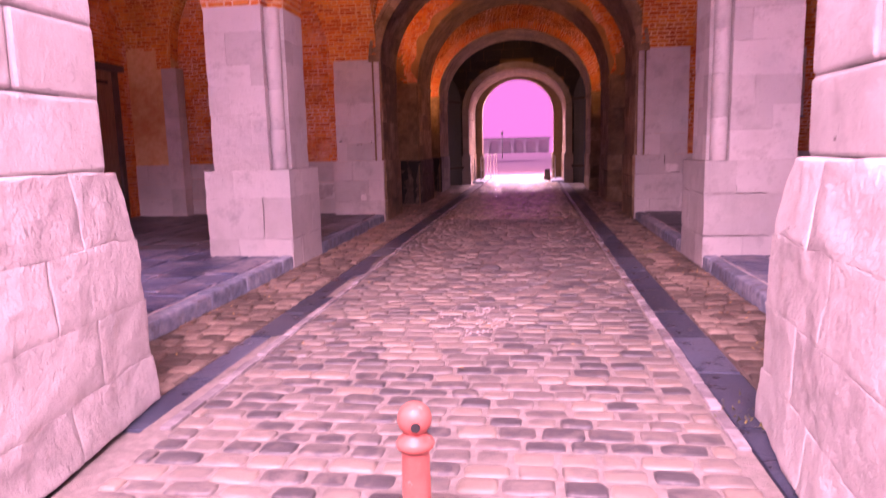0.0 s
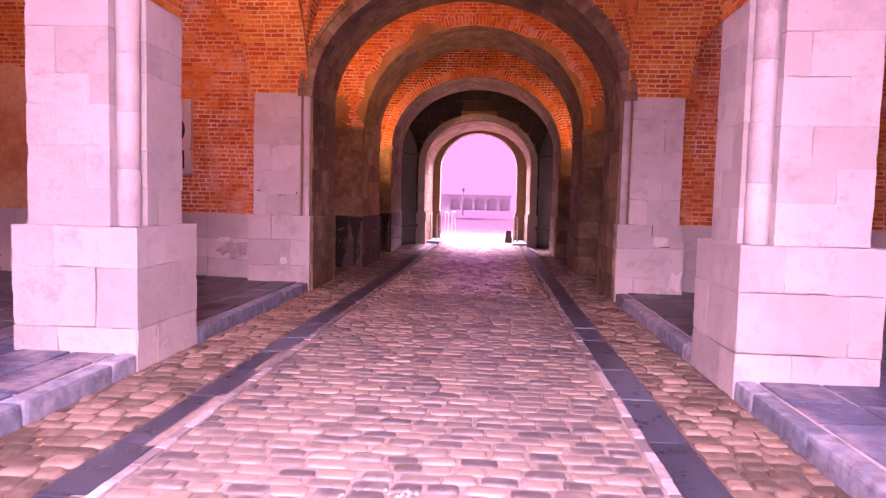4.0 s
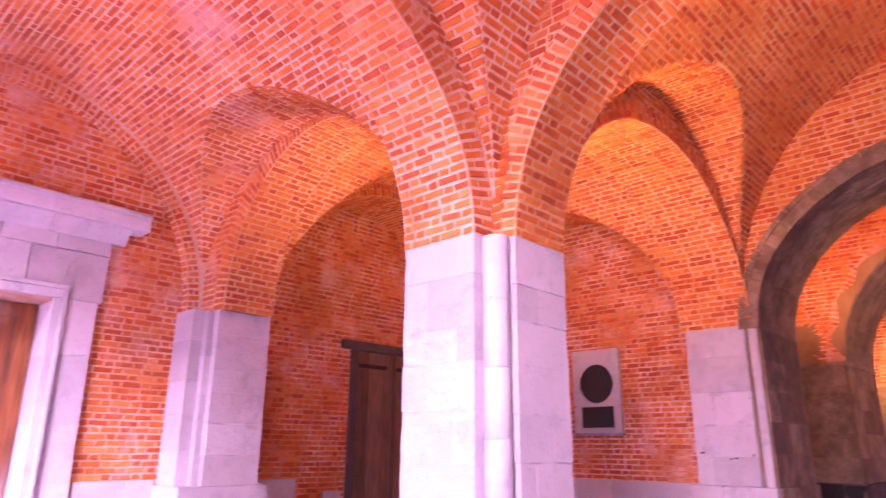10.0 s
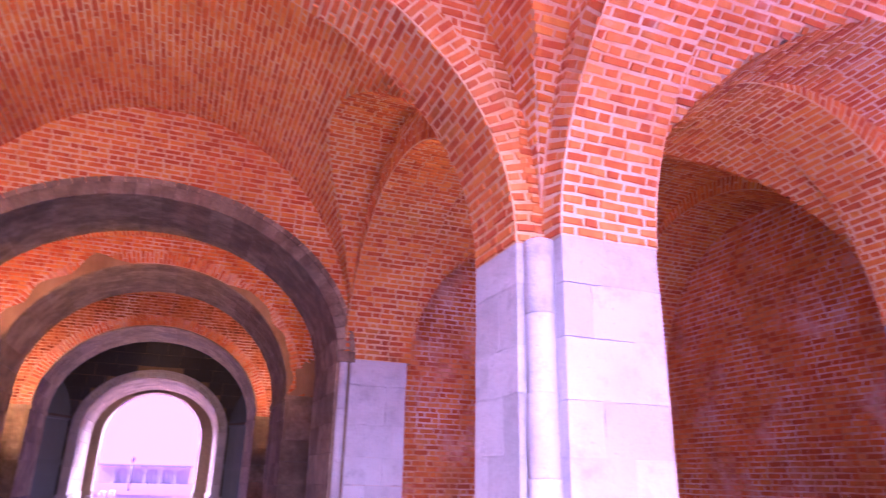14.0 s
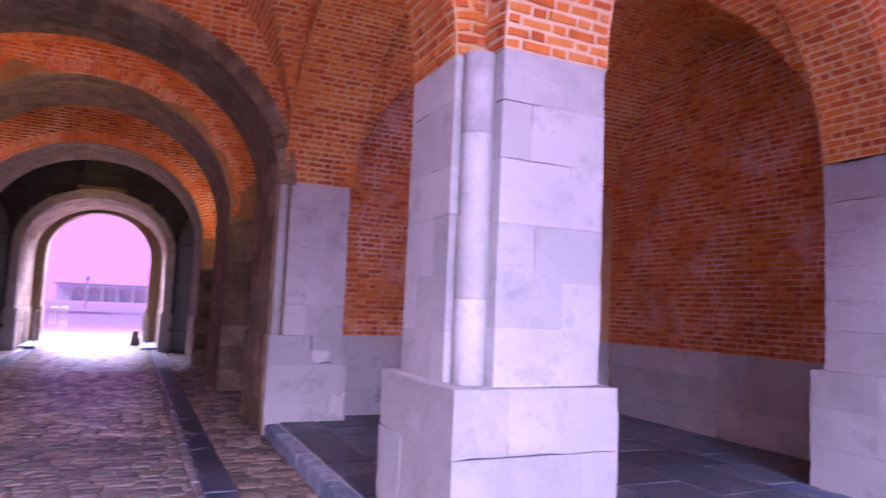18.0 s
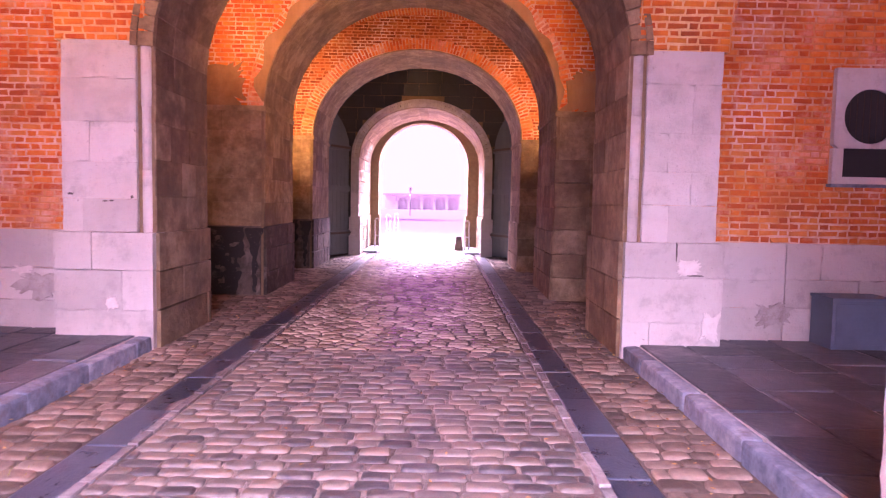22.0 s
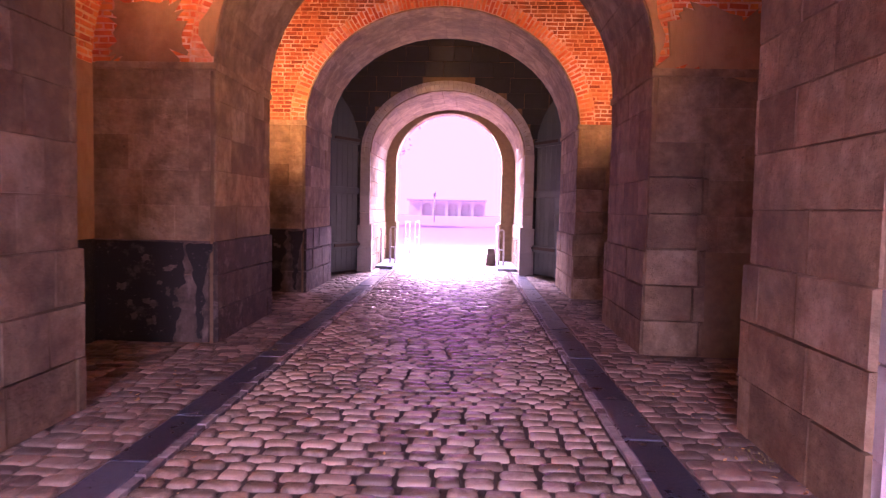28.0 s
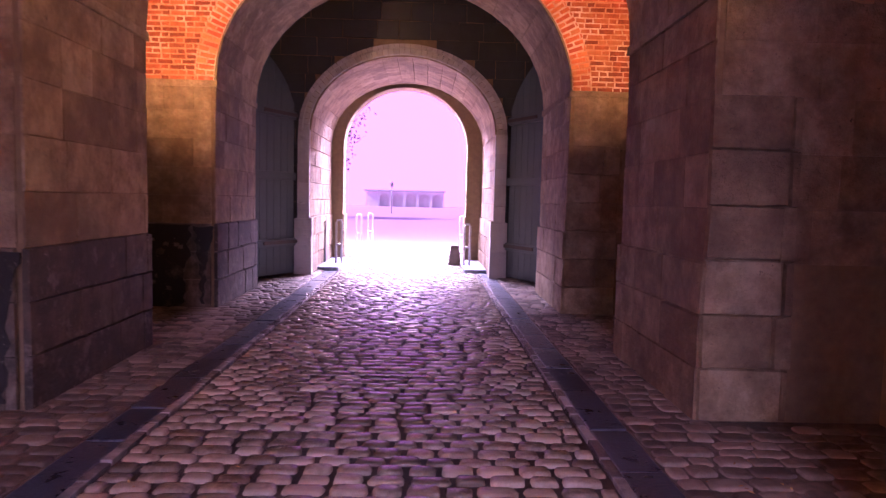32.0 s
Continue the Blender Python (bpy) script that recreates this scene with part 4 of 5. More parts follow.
# ---- vaults and arch bands ----
AB = SPRING
for s, side in ((-1, "left"), (1, "right")):
    for (y0, y1), place in zip(BAYS, ("front", "back")):
        x1 = 7.0 if place == "front" else 6.48
        xs = sorted((s * 3.24, s * x1))
        yv = 7.80 if place == "front" else y1
        vault = tagged(groin("ceiling_aisle_%s_%s" % (side, place), *xs, y0, yv, AB, 1.8, 2.25, MORTAR_PALE if place == "front" else MORTAR_VAULT), "brick groin vault over an aisle bay", "ceiling", kind=S)
        brick = BRICK_LIT if place == "front" else BRICK_VAULT
        lay("bricks", groin_rows(*xs, y0, yv, AB, 1.8, 2.25, BH), BL, 0.008, brick, vault)
        band = thing("arch_nave_%s_%s" % (side, place), "brick arch along the carriageway from pier to wall", "arch", kind=S)
        xa, xb = sorted((s * (2.56 if place == "front" else 2.38), s * 3.26))
        cy, hf = (y0 + y1) / 2, (y1 - y0) / 2
        arch_wall("arch_bed", "y", xa, xb, y0 - 0.2, y1 + 0.2, SPRING, TOP, cy, hf, AB, 1.78, MORTAR_PALE if place == "front" else MORTAR_VAULT, parent=band)
        lay("soffit", soffit_rows("y", xa, xb, cy, hf, AB, 1.78, BH), BL, 0.008, brick, band)
        for c, sd in ((xa, -1), (xb, 1)):
            lay("ring", ring_rows("y", c, sd, cy, hf, AB, 1.78, BH, 0.24), BL, 0.008, brick, band, bond="header")
            lay("face", wall_rows("y", c, sd, y0 - 0.1, y1 + 0.1, SPRING, 5.5, BH, [arch_hole(cy, hf + 0.24, AB, 2.02)]), BL, 0.008, brick, band)
    rib = thing("wall_rib_" + side, "narrow brick wall arch under the edge of the vault", "arch", kind=S)
    xa, xb = sorted((s * 6.87, s * 7.0))
    arch_wall("arch_bed", "y", xa + 0.004, xb - 0.004, 3.32, 7.78, SPRING, 5.35, 5.55, 2.06, AB, 2.08, MORTAR_PALE, parent=rib)
    lay("soffit", soffit_rows("y", xa, xb, 5.55, 2.06, AB, 2.08, BH), 0.12, 0.008, BRICK_LIT, rib, bond="header")
    lay("ring", ring_rows("y", s * 6.873, -s, 5.55, 2.06, AB, 2.08, BH, 0.14), 0.14, 0.008, BRICK_LIT, rib, bond="header")
    band = thing("arch_aisle_" + side, "brick arch across the aisle from pier to pilaster", "arch", kind=S)
    arch_wall("arch_bed", "x", 7.79, 8.42, *sorted((s * 2.5, s * 7.3)), SPRING, TOP, s * 4.84, 1.55, AB, 1.73, MORTAR_VAULT, parent=band)
    lay("soffit", soffit_rows("x", 7.79, 8.42, s * 4.84, 1.55, AB, 1.73, BH), BL, 0.008, BRICK_VAULT, band)
    for c, sd in ((7.79, -1), (8.42, 1)):
        lay("ring", ring_rows("x", c, sd, s * 4.84, 1.55, AB, 1.73, BH, 0.24), BL, 0.008, BRICK_VAULT, band, bond="header")
        lay("face", wall_rows("x", c, sd, *sorted((s * 2.4, s * 7.0)), SPRING, 5.5, BH, [arch_hole(s * 4.84, 1.79, AB, 1.97), arch_hole(0, 2.5, AB, 2.1)]), BL, 0.008, BRICK, band)
for (y0, y1), hv, place in (((3.35, 7.80), 2.56, "front"), (BAYS[1], 2.46, "back")):
    vault = tagged(groin("ceiling_nave_" + place, -hv, hv, y0, y1, AB, 2.94, 2.2, MORTAR_PALE if place == "front" else MORTAR_VAULT), "brick groin vault over the carriageway", "ceiling", kind=S)
    lay("bricks", groin_rows(-hv, hv, y0, y1, AB, 2.94, 2.2, BH), BL, 0.008, BRICK_VAULT, vault)
band = thing("arch_transverse", "broad brick arch across the carriageway between the piers", "arch", kind=S)
arch_wall("arch_bed", "x", 7.80, 8.42, -2.7, 2.7, SPRING, TOP, 0, 2.38, AB, 1.98, MORTAR_VAULT, parent=band)
lay("soffit", soffit_rows("x", 7.80, 8.42, 0, 2.38, AB, 1.98, BH), BL, 0.008, BRICK_VAULT, band)
for c, sd in ((7.80, -1), (8.42, 1)):
    lay("ring", ring_rows("x", c, sd, 0, 2.38, AB, 1.98, BH, 0.24), BL, 0.008, BRICK_LIT, band, bond="header")
    lay("face", wall_rows("x", c, sd, -2.6, 2.6, SPRING, 5.9, BH, [arch_hole(0, 2.62, AB, 2.22)]), BL, 0.008, BRICK_LIT, band)
tagged(box("ceiling_slab", -8, 8, 1.9, 13.3, TOP, TOP + 0.3, GREY_ISLAND), "slab that closes the gate above the vaults", "ceiling", kind=S)
face = thing("wall_mouth", "brick wall over the tunnel mouth", "wall", kind=S)
lay("brickwork", wall_rows("x", 12.47, -1, -2.46, 2.46, SPRING, 6.0, BH, [arch_hole(0, 2.52, 2.95, 1.99)]), BL, 0.008, BRICK_VAULT, face)
arch_wall("mortar_bed", "x", 12.47, 12.6, -2.52, 2.52, 2.99, TOP, 0, 2.49, 2.95, 1.96, MORTAR_VAULT, parent=face)


# ---- tunnel ----
def haunch_render(parent, y, half, zs, rise, sd):
    """A ragged coat of old render on the brick ring at one haunch."""
    v, f, n = [], [], 26
    for k in range(n + 1):
        a = radians(2 + (74 if sd < 0 else 60) * k / n)
        fade = min(1.0, k / 3, (n - k) / 4)
        w = (0.20 if sd < 0 else 0.10) * fade * (1 + 0.9 * noise.noise(Vector((k * 0.31, y, sd)))) + 0.02
        c, q = math.cos(a), math.sin(a)
        v += [(sd * half * c, yy, zs + rise * q) for yy in (y, y + 0.012)]
        v += [(sd * (half + w) * c, yy, zs + (rise + w) * q) for yy in (y + 0.003, y + 0.012)]
    for k in range(n):
        i, j = 4 * k, 4 * k + 4
        f += [(i, j, j + 2, i + 2), (i + 2, j + 2, j + 3, i + 3), (i + 1, j + 1, j, i)]
    mesh("render_coat", v, f, PLASTER, parent)


def tunnel_band(name, y0, y1, half, zs, rise, label, front_brick=False, plinth=1.08, wide=4.2, cx=0.0):
    """A stone arch band of the tunnel: dressed blocks on the jambs, voussoirs above."""
    b = thing(name, label, "arch", kind=S)
    arch_wall("masonry_bed", "x", y0 + 0.01, y1 - 0.01, -wide, wide, -0.1, TOP, cx, half + 0.012, zs, rise + 0.012, GREY_JOINT, parent=b)
    lay("voussoirs", soffit_rows("x", y0, y1, cx, half + 0.012, zs, rise + 0.012, 0.3), 0.5, 0.014, GREY_ISLAND, b, joint=0.002, bond="ashlar", bevel=0.003, uneven=0.0015)
    for sd in (-1, 1):
        lay("jamb_stones", wall_rows("y", cx + sd * (half + 0.012), -sd, y0, y1, plinth, zs, 0.34), 0.55, 0.014, GREY_ISLAND, b, joint=0.001, bond="ashlar", bevel=0.006, uneven=0.004, piece="stone", piece_mat=GREY, near=lambda p: True, most=60)
        sooty = front_brick and sd < 0
        lay("plinth_stones", wall_rows("y", cx + sd * (half + 0.012), -sd, y0 - 0.02, y1 + 0.02, 0.0, plinth, 0.36), 0.6, 0.045, FOOT if sooty else GREY_ISLAND, b, joint=0.002, bond="ashlar", bevel=0.008, uneven=0.006, piece="stone", piece_mat=FOOT_PIECE if sooty else GREY, near=lambda p: True, most=40)
        if front_brick:
            q = sorted((cx + sd * (half + 0.05), sd * 3.55))
            lay("front_blocks", wall_rows("x", y0 + 0.004, -1, *q, plinth, zs, 0.36), 0.5, 0.014, GREY_ISLAND, b, joint=0.0015, bond="ashlar", bevel=0.002, uneven=0.0015)
            if sd < 0:
                lay("foot_stones", wall_rows("x", y0 - 0.012, -1, *q, 0.0, plinth, 0.36), 0.45, 0.03, LIMED, b, joint=0.003, bond="ashlar", bevel=0.004, uneven=0.004)
                tar_sheet(b, y0 - 0.05, half - cx, plinth)
            else:
                lay("front_stones", wall_rows("x", y0 - 0.012, -1, *sorted((cx + sd * (half - 0.02), sd * 2.85)), 0.0, 2.2, 0.36), 0.55, 0.03, GREY_ISLAND, b, joint=0.003, bond="ashlar", bevel=0.010, uneven=0.010, piece="stone", piece_mat=GREY, near=lambda p: True, most=40)
    if front_brick:
        for sd in (-1, 1):
            box("impost", cx + sd * (half - 0.03), sd * 3.5, y0 - 0.035, y0 + 0.02, zs - 0.07, zs + 0.01, GREY, b, 0.012, 0.006, seed=y0)
            box("impost", cx + sd * (half - 0.03), cx + sd * (half + 0.02), y0 + 0.02, y1, zs - 0.07, zs + 0.01, GREY, b, 0.012, 0.006, seed=y1)
            if y0 < 18:
                patch("render_coat", sd * 2.98, y0 - 0.026, 3.22, 0.95, 0.72, PLASTER, b, 4.0 + sd, 0.5)
                haunch_render(b, y0 - 0.016, half + 0.012, zs, rise + 0.012, sd)
        lay("front_brick", wall_rows("x", y0, -1, -3.6, 3.6, zs, TOP - 0.2, BH, [arch_hole(cx, half + 0.26, zs, rise + 0.24)]), BL, 0.008, BRICK_VAULT if y0 < 18 else BRICK_DARK, b)
        lay("front_ring", ring_rows("x", y0, -1, cx, half + 0.02, zs, rise + 0.02, BH, 0.24), BL, 0.008, BRICK, b, bond="header")
        arch_wall("front_bed", "x", y0 + 0.002, y0 + 0.02, -3.6, 3.6, zs, TOP, cx, half + 0.02, zs, rise + 0.02, MORTAR_DULL, parent=b)
    return b


def tar_sheet(parent, y, half, top):
    """Black tar on the foot of a pier, with a ragged edge and one long run down the corner."""
    edge = [(-half - 0.30, top - 0.02), (-half - 0.33, 0.86), (-half - 0.30, 0.66), (-half - 0.40, 0.5), (-half - 0.36, 0.3), (-half - 0.42, 0.0)]
    run = [(-half - 0.27, top - 0.03), (-half - 0.23, 0.82), (-half - 0.19, 0.5), (-half - 0.165, 0.05), (-half - 0.125, 0.05), (-half - 0.10, 0.5), (-half - 0.06, 0.8), (-half - 0.01, top - 0.03)]
    for pts in ([(-3.55, 0.0), (-3.55, top - 0.01)] + edge, run):
        fine = []
        for (xa, za), (xb, zb) in zip(pts, pts[1:] + pts[:1]):
            for k in range(7):
                q = k / 7
                x, z = xa + q * (xb - xa), za + q * (zb - za)
                if k and min(xa, xb) > -3.5 and max(za, zb) > 0.06:
                    x += 0.055 * noise.noise(Vector((x * 9, z * 11, y)))
                    z += 0.03 * noise.noise(Vector((z * 13, x * 9, y)))
                fine.append((x, z))
        m = len(fine)
        v = [(x, yy, z) for yy in (y, y + 0.02) for x, z in fine]
        mesh("tar_coat", v, [tuple(range(m))[::-1], tuple(range(m, 2 * m))] + [(k, (k + 1) % m, m + (k + 1) % m, m + k) for k in range(m)], TAR, parent)
    for k in range(14):
        patch("bare_fleck", -half - rng.uniform(0.36, 1.0), y - 0.008, rng.uniform(0.2, 0.95), rng.uniform(0.03, 0.11), rng.uniform(0.03, 0.10), LIMED, parent, k * 1.7)


def tunnel_recess(name, y0, y1, half, zs, rise, label):
    b = thing(name, label, "tunnel", kind=S)
    arch_wall("vault_bed", "x", y0, y1, -4.2, 4.2, -0.1, TOP, 0, half, zs, rise, MORTAR_VAULT, parent=b)
    lay("vault_bricks", soffit_rows("x", y0, y1, 0, half, zs, rise, BH), BL, 0.008, BRICK_VAULT, b)
    for sd in (-1, 1):
        box("render_coat", sd * (half - 0.012), sd * (half + 0.05), y0, y1, 1.08, zs, PLASTER, b)
        box("tar_coat", sd * (half - 0.03), sd * (half + 0.05), y0, y1, -0.02, 1.08, TAR if sd < 0 else PLASTER, b)
    return b


tunnel_band("arch_mouth", 12.50, 13.92, HALF, 2.95, 1.84, "grey stone arch at the tunnel mouth", plinth=PLINTH, wide=2.59)
ring = thing("archivolt_mouth", "moulded grey stone archivolt round the tunnel mouth", "arch", kind=S)
lay("voussoirs", ring_rows("x", 12.50, -1, 0, HALF, 2.95, 1.80, 0.14, 0.16), 0.4, 0.038, GREY_ISLAND, ring, joint=0.001, bond="header", bevel=0.004, uneven=0.001)
lay("fillets", ring_rows("x", 12.50, -1, 0, HALF + 0.15, 2.95, 1.95, 0.14, 0.07), 0.3, 0.06, GREY_ISLAND, ring, joint=0.001, bond="header", bevel=0.003, uneven=0.001)
tunnel_recess("vault_tunnel_near", 13.92, 16.30, 3.55, 2.9, 2.6, "brick barrel vault of a side recess in the tunnel")
tunnel_band("arch_tunnel_near", 16.30, 18.22, 2.25, 2.92, 2.08, "stained stone arch in the tunnel, brick above, black tar on its foot", True)
tunnel_recess("vault_tunnel_far", 18.22, 20.50, 3.55, 2.9, 2.6, "brick barrel vault of a side recess in the tunnel")
tunnel_band("arch_tunnel_far", 20.50, 22.50, 2.26, 2.88, 1.88, "stained stone arch before the inner gate", True, cx=-0.07)
tunnel_recess("vault_gate", 22.50, 24.50, 3.55, 2.9, 2.5, "dark vault of the recess that holds the gate leaves")
GX = -0.09
b = tunnel_band("arch_gate", 24.50, 27.40, 1.73, 2.70, 1.40, "grey stone passage behind the gate", cx=GX)
lay("front_stones", wall_rows("x", 24.50, -1, -3.6, 3.6, 0, TOP - 0.3, 0.34, [arch_hole(GX, 1.95, 2.70, 1.61)]), 0.6, 0.012, SHADE_STONE, b, joint=0.005, bond="ashlar")
ring = thing("archivolt_gate", "pale moulded stone archivolt of the inner gate", "arch", kind=S)
lay("voussoirs", ring_rows("x", 24.50, -1, GX, 1.75, 2.70, 1.42, 0.1, 0.12), 0.4, 0.05, STONE_ISLAND, ring, joint=0.001, bond="header", bevel=0.003, uneven=0.001)
lay("fillets", ring_rows("x", 24.50, -1, GX, 1.87, 2.70, 1.54, 0.1, 0.08), 0.3, 0.08, STONE_ISLAND, ring, joint=0.001, bond="header", bevel=0.003, uneven=0.001)
for sd in (-1, 1):
    ashlar(ring, GX + sd * 1.73, GX + sd * 1.95, 24.40, 24.52, 1.05, 2.70, 5)
    ashlar(ring, GX + sd * 1.67, GX + sd * 1.99, 24.34, 24.52, 0.0, 1.05, 2)
tunnel_band("arch_exit", 27.40, 27.90, 1.43, 2.66, 1.35, "last stone arch towards the bright court", cx=-0.13)
tagged(box("ceiling_tunnel", -4.2, 4.2, 13.3, 27.9, TOP, TOP + 0.3, GREY_ISLAND), "earth-covered top of the tunnel", "ceiling", kind=S)
for s, side in ((-1, "left"), (1, "right")):
    tagged(box("wall_gate_back_" + side, s * 4.2, s * 9, 12.9, 27.9, -0.1, TOP + 1.5, GREY_ISLAND), "thick stone flank of the gatehouse", "wall", kind=S)
tagged(box("wall_gate_top", -9, 9, 27.6, 27.9, TOP + 0.3, 9.5, GREY_ISLAND), "stone front of the gatehouse to the court", "wall", kind=S)


# ---- portal jambs of rusticated stone ----
for s, side in ((-1, "left"), (1, "right")):
    jamb = thing("portal_jamb", "rusticated white limestone portal jamb with a worn pitted foot", "jamb", "jambs of the portal")
    zs = [0.0, 0.26, 0.58, 0.92, 1.27]
    foot = [1.58, 1.60, 1.60, 1.61]
    for k in range(4):
        z0, z1, xf = zs[k], zs[k + 1], foot[k]
        cut = 2.75 + (0.16 if k % 2 else -0.12)
        for y0, y1 in ((1.9, cut - 0.004), (cut + 0.004, 3.33 + 0.02 * (3 - k))):
            bm = block(s * xf, s * 2.7, y0, y1, z0 - 0.002, z1 + 0.002, 0.008, 2)
            bmesh.ops.subdivide_edges(bm, edges=[e for e in bm.edges if e.calc_length() > 0.2], cuts=15, use_grid_fill=True)
            for v in bm.verts:
                v.co += 0.014 * noise.noise_vector(v.co * 5) + 0.007 * noise.noise_vector(v.co * 12)
                v.co.x += s * ((foot + [1.64])[k + 1] - xf) * min(1.0, max(0.0, (v.co.z - z0) / (z1 - z0))) * max(0.0, 1 - (abs(v.co.x) - xf) / 0.5)
                v.co.x -= s * 0.13 * max(0.0, 3.3 - v.co.y) * (1 - v.co.z / 1.5)
                if k == 3 and v.co.y > 3.1:
                    v.co.x += s * 0.2 * max(0.0, v.co.z - 1.05) * (v.co.y - 3.1) / 0.25
            for q in bm.faces:
                q.smooth = True
            part("foot_stone", bm, ROUGH_STONE, jamb)
    z = 1.275
    k = 0
    while z < 5.0:
        h = 0.37 + rng.uniform(-0.015, 0.015)
        cut = 2.55 + (0.2 if k % 2 else -0.15)
        for y0, y1 in ((1.9, cut), (cut + 0.008, 3.33)):
            bm = block(s * 1.73, s * 2.7, y0, y1, z + 0.001, z + h - 0.001, 0.035, 4)
            for v in bm.verts:
                v.co += 0.006 * noise.noise_vector(v.co * 6)
            part("rusticated_stone", bm, STONE, jamb)
        z += h
        k += 1
    box("core", s * 1.80, s * 2.7, 1.95, 3.28, 0.0, 5.0, JOINT, jamb)
lintel = thing("arch_portal", "pale stone arch over the entrance", "arch", kind=S)
arch_wall("voussoirs", "x", 1.9, 3.30, -2.7, 2.7, 4.4, TOP, 0, 1.66, 4.4, 1.3, STONE_ISLAND, parent=lintel)


# ---- doors ----
def stone_door(s):
    """A tall oak door in a moulded limestone surround with a cornice, on the aisle wall."""
    X = s * 7.0
    d = thing("door_1" if s < 0 else "door_2", "closed two-leaf weathered oak door in a white limestone surround with cornice", "door", kind=S)
    for y0, y1 in ((4.53, 4.83), (6.30, 6.68)):
        inner = y0 < 5
        ashlar(d, X - s * 0.055, X + s * 0.56, y0, y1, 0.48, 2.96, 4, rough=0.006, name="jamb_stone")
        ashlar(d, X - s * 0.085, X + s * 0.56, y0 - 0.015, y1 + (0.02 if inner else 0.01), PAVE - 0.02, 0.475, 1, rough=0.006, name="jamb_foot")
        ya, yb = (4.77, 4.86) if inner else (6.25, 6.34)
        box("architrave", X - s * 0.08, X - s * 0.04, ya, yb, 0.48, 2.952, STONE, d, 0.012)
        ya, yb = (4.74, 4.78) if inner else (6.335, 6.375)
        box("architrave_fillet", X - s * 0.10, X - s * 0.05, ya, yb, 0.48, 3.044, STONE, d, 0.01)
    box("architrave", X - s * 0.08, X - s * 0.04, 4.77, 6.34, 2.955, 3.045, STONE, d, 0.012)
    box("architrave_fillet", X - s * 0.10, X - s * 0.05, 4.74, 6.375, 3.046, 3.09, STONE, d, 0.01)
    for y0, y1 in ((4.50, 5.25), (5.256, 5.98), (5.986, 6.72)):
        box("lintel_stone", X - s * 0.058, X + s * 0.56, y0, y1, 2.962, 3.46, STONE, d, 0.008, 0.004, seed=y0)
    for y0, y1 in ((4.50, 5.05), (5.055, 5.70), (5.705, 6.20), (6.205, 6.72)):
        box("frieze_stone", X - s * 0.065, X + s * 0.20, y0, y1, 3.465, 3.62, STONE, d, 0.006, 0.004, seed=y0)
    bed = [(X + s * 0.1, 3.62), (X - s * 0.07, 3.62), (X - s * 0.10, 3.66), (X - s * 0.13, 3.69), (X - s * 0.20, 3.77), (X + s * 0.1, 3.77)]
    top = [(X + s * 0.1, 3.772), (X - s * 0.27, 3.772), (X - s * 0.28, 3.80), (X - s * 0.28, 3.90), (X - s * 0.30, 3.92), (X - s * 0.30, 3.955), (X + s * 0.1, 3.955)]
    for y0, y1 in ((4.36, 5.20), (5.204, 6.10), (6.104, 6.86)):
        profile_bar("bed_moulding", bed if s < 0 else bed[::-1], "y", y0, y1, STONE, d)
    for y0, y1 in ((4.22, 5.12), (5.124, 6.05), (6.054, 7.02)):
        profile_bar("cornice", top if s < 0 else top[::-1], "y", y0, y1, STONE, d)
    for y0, y1, name in ((4.84, 5.61, "left_leaf"), (5.625, 6.29, "right_leaf")):
        leaf = box("leaf", X + s * 0.50, X + s * 0.54, y0, y1, PAVE + 0.02, 2.95, WOOD, d, 0.004)
        step = (y1 - y0) / 4
        for k in range(4):
            box("plank", X + s * 0.485, X + s * 0.502, y0 + k * step + 0.001, y0 + (k + 1) * step - 0.001, PAVE + 0.02, 2.95, WOOD, leaf, 0.002, seed=k)
    for leaf_y in (4.90, 5.66):
        for k in range(9):
            box("nail", X + s * 0.481, X + s * 0.486, leaf_y + k * 0.066, leaf_y + 0.03 + k * 0.066, 0.60, 0.608, IRON, d, 0.001)
    box("meeting_strip", X + s * 0.482, X + s * 0.492, 5.60, 5.612, PAVE + 0.02, 2.95, IRON, d, 0.002)
    lock = box("lock_plate", X + s * 0.478, X + s * 0.487, 5.47, 5.51, 1.22, 1.32, IRON, d, 0.004)
    tube("handle", [(X + s * 0.48, 5.49, 1.29), (X + s * 0.45, 5.49, 1.285), (X + s * 0.45, 5.49, 1.24), (X + s * 0.48, 5.49, 1.235)], 0.007, IRON, d)
    box("threshold", X - s * 0.02, X + s * 0.56, 4.84, 6.29, PAVE - 0.03, PAVE + 0.012, KERB, d, 0.01, 0.004)
    return d


stone_door(-1)
stone_door(1)

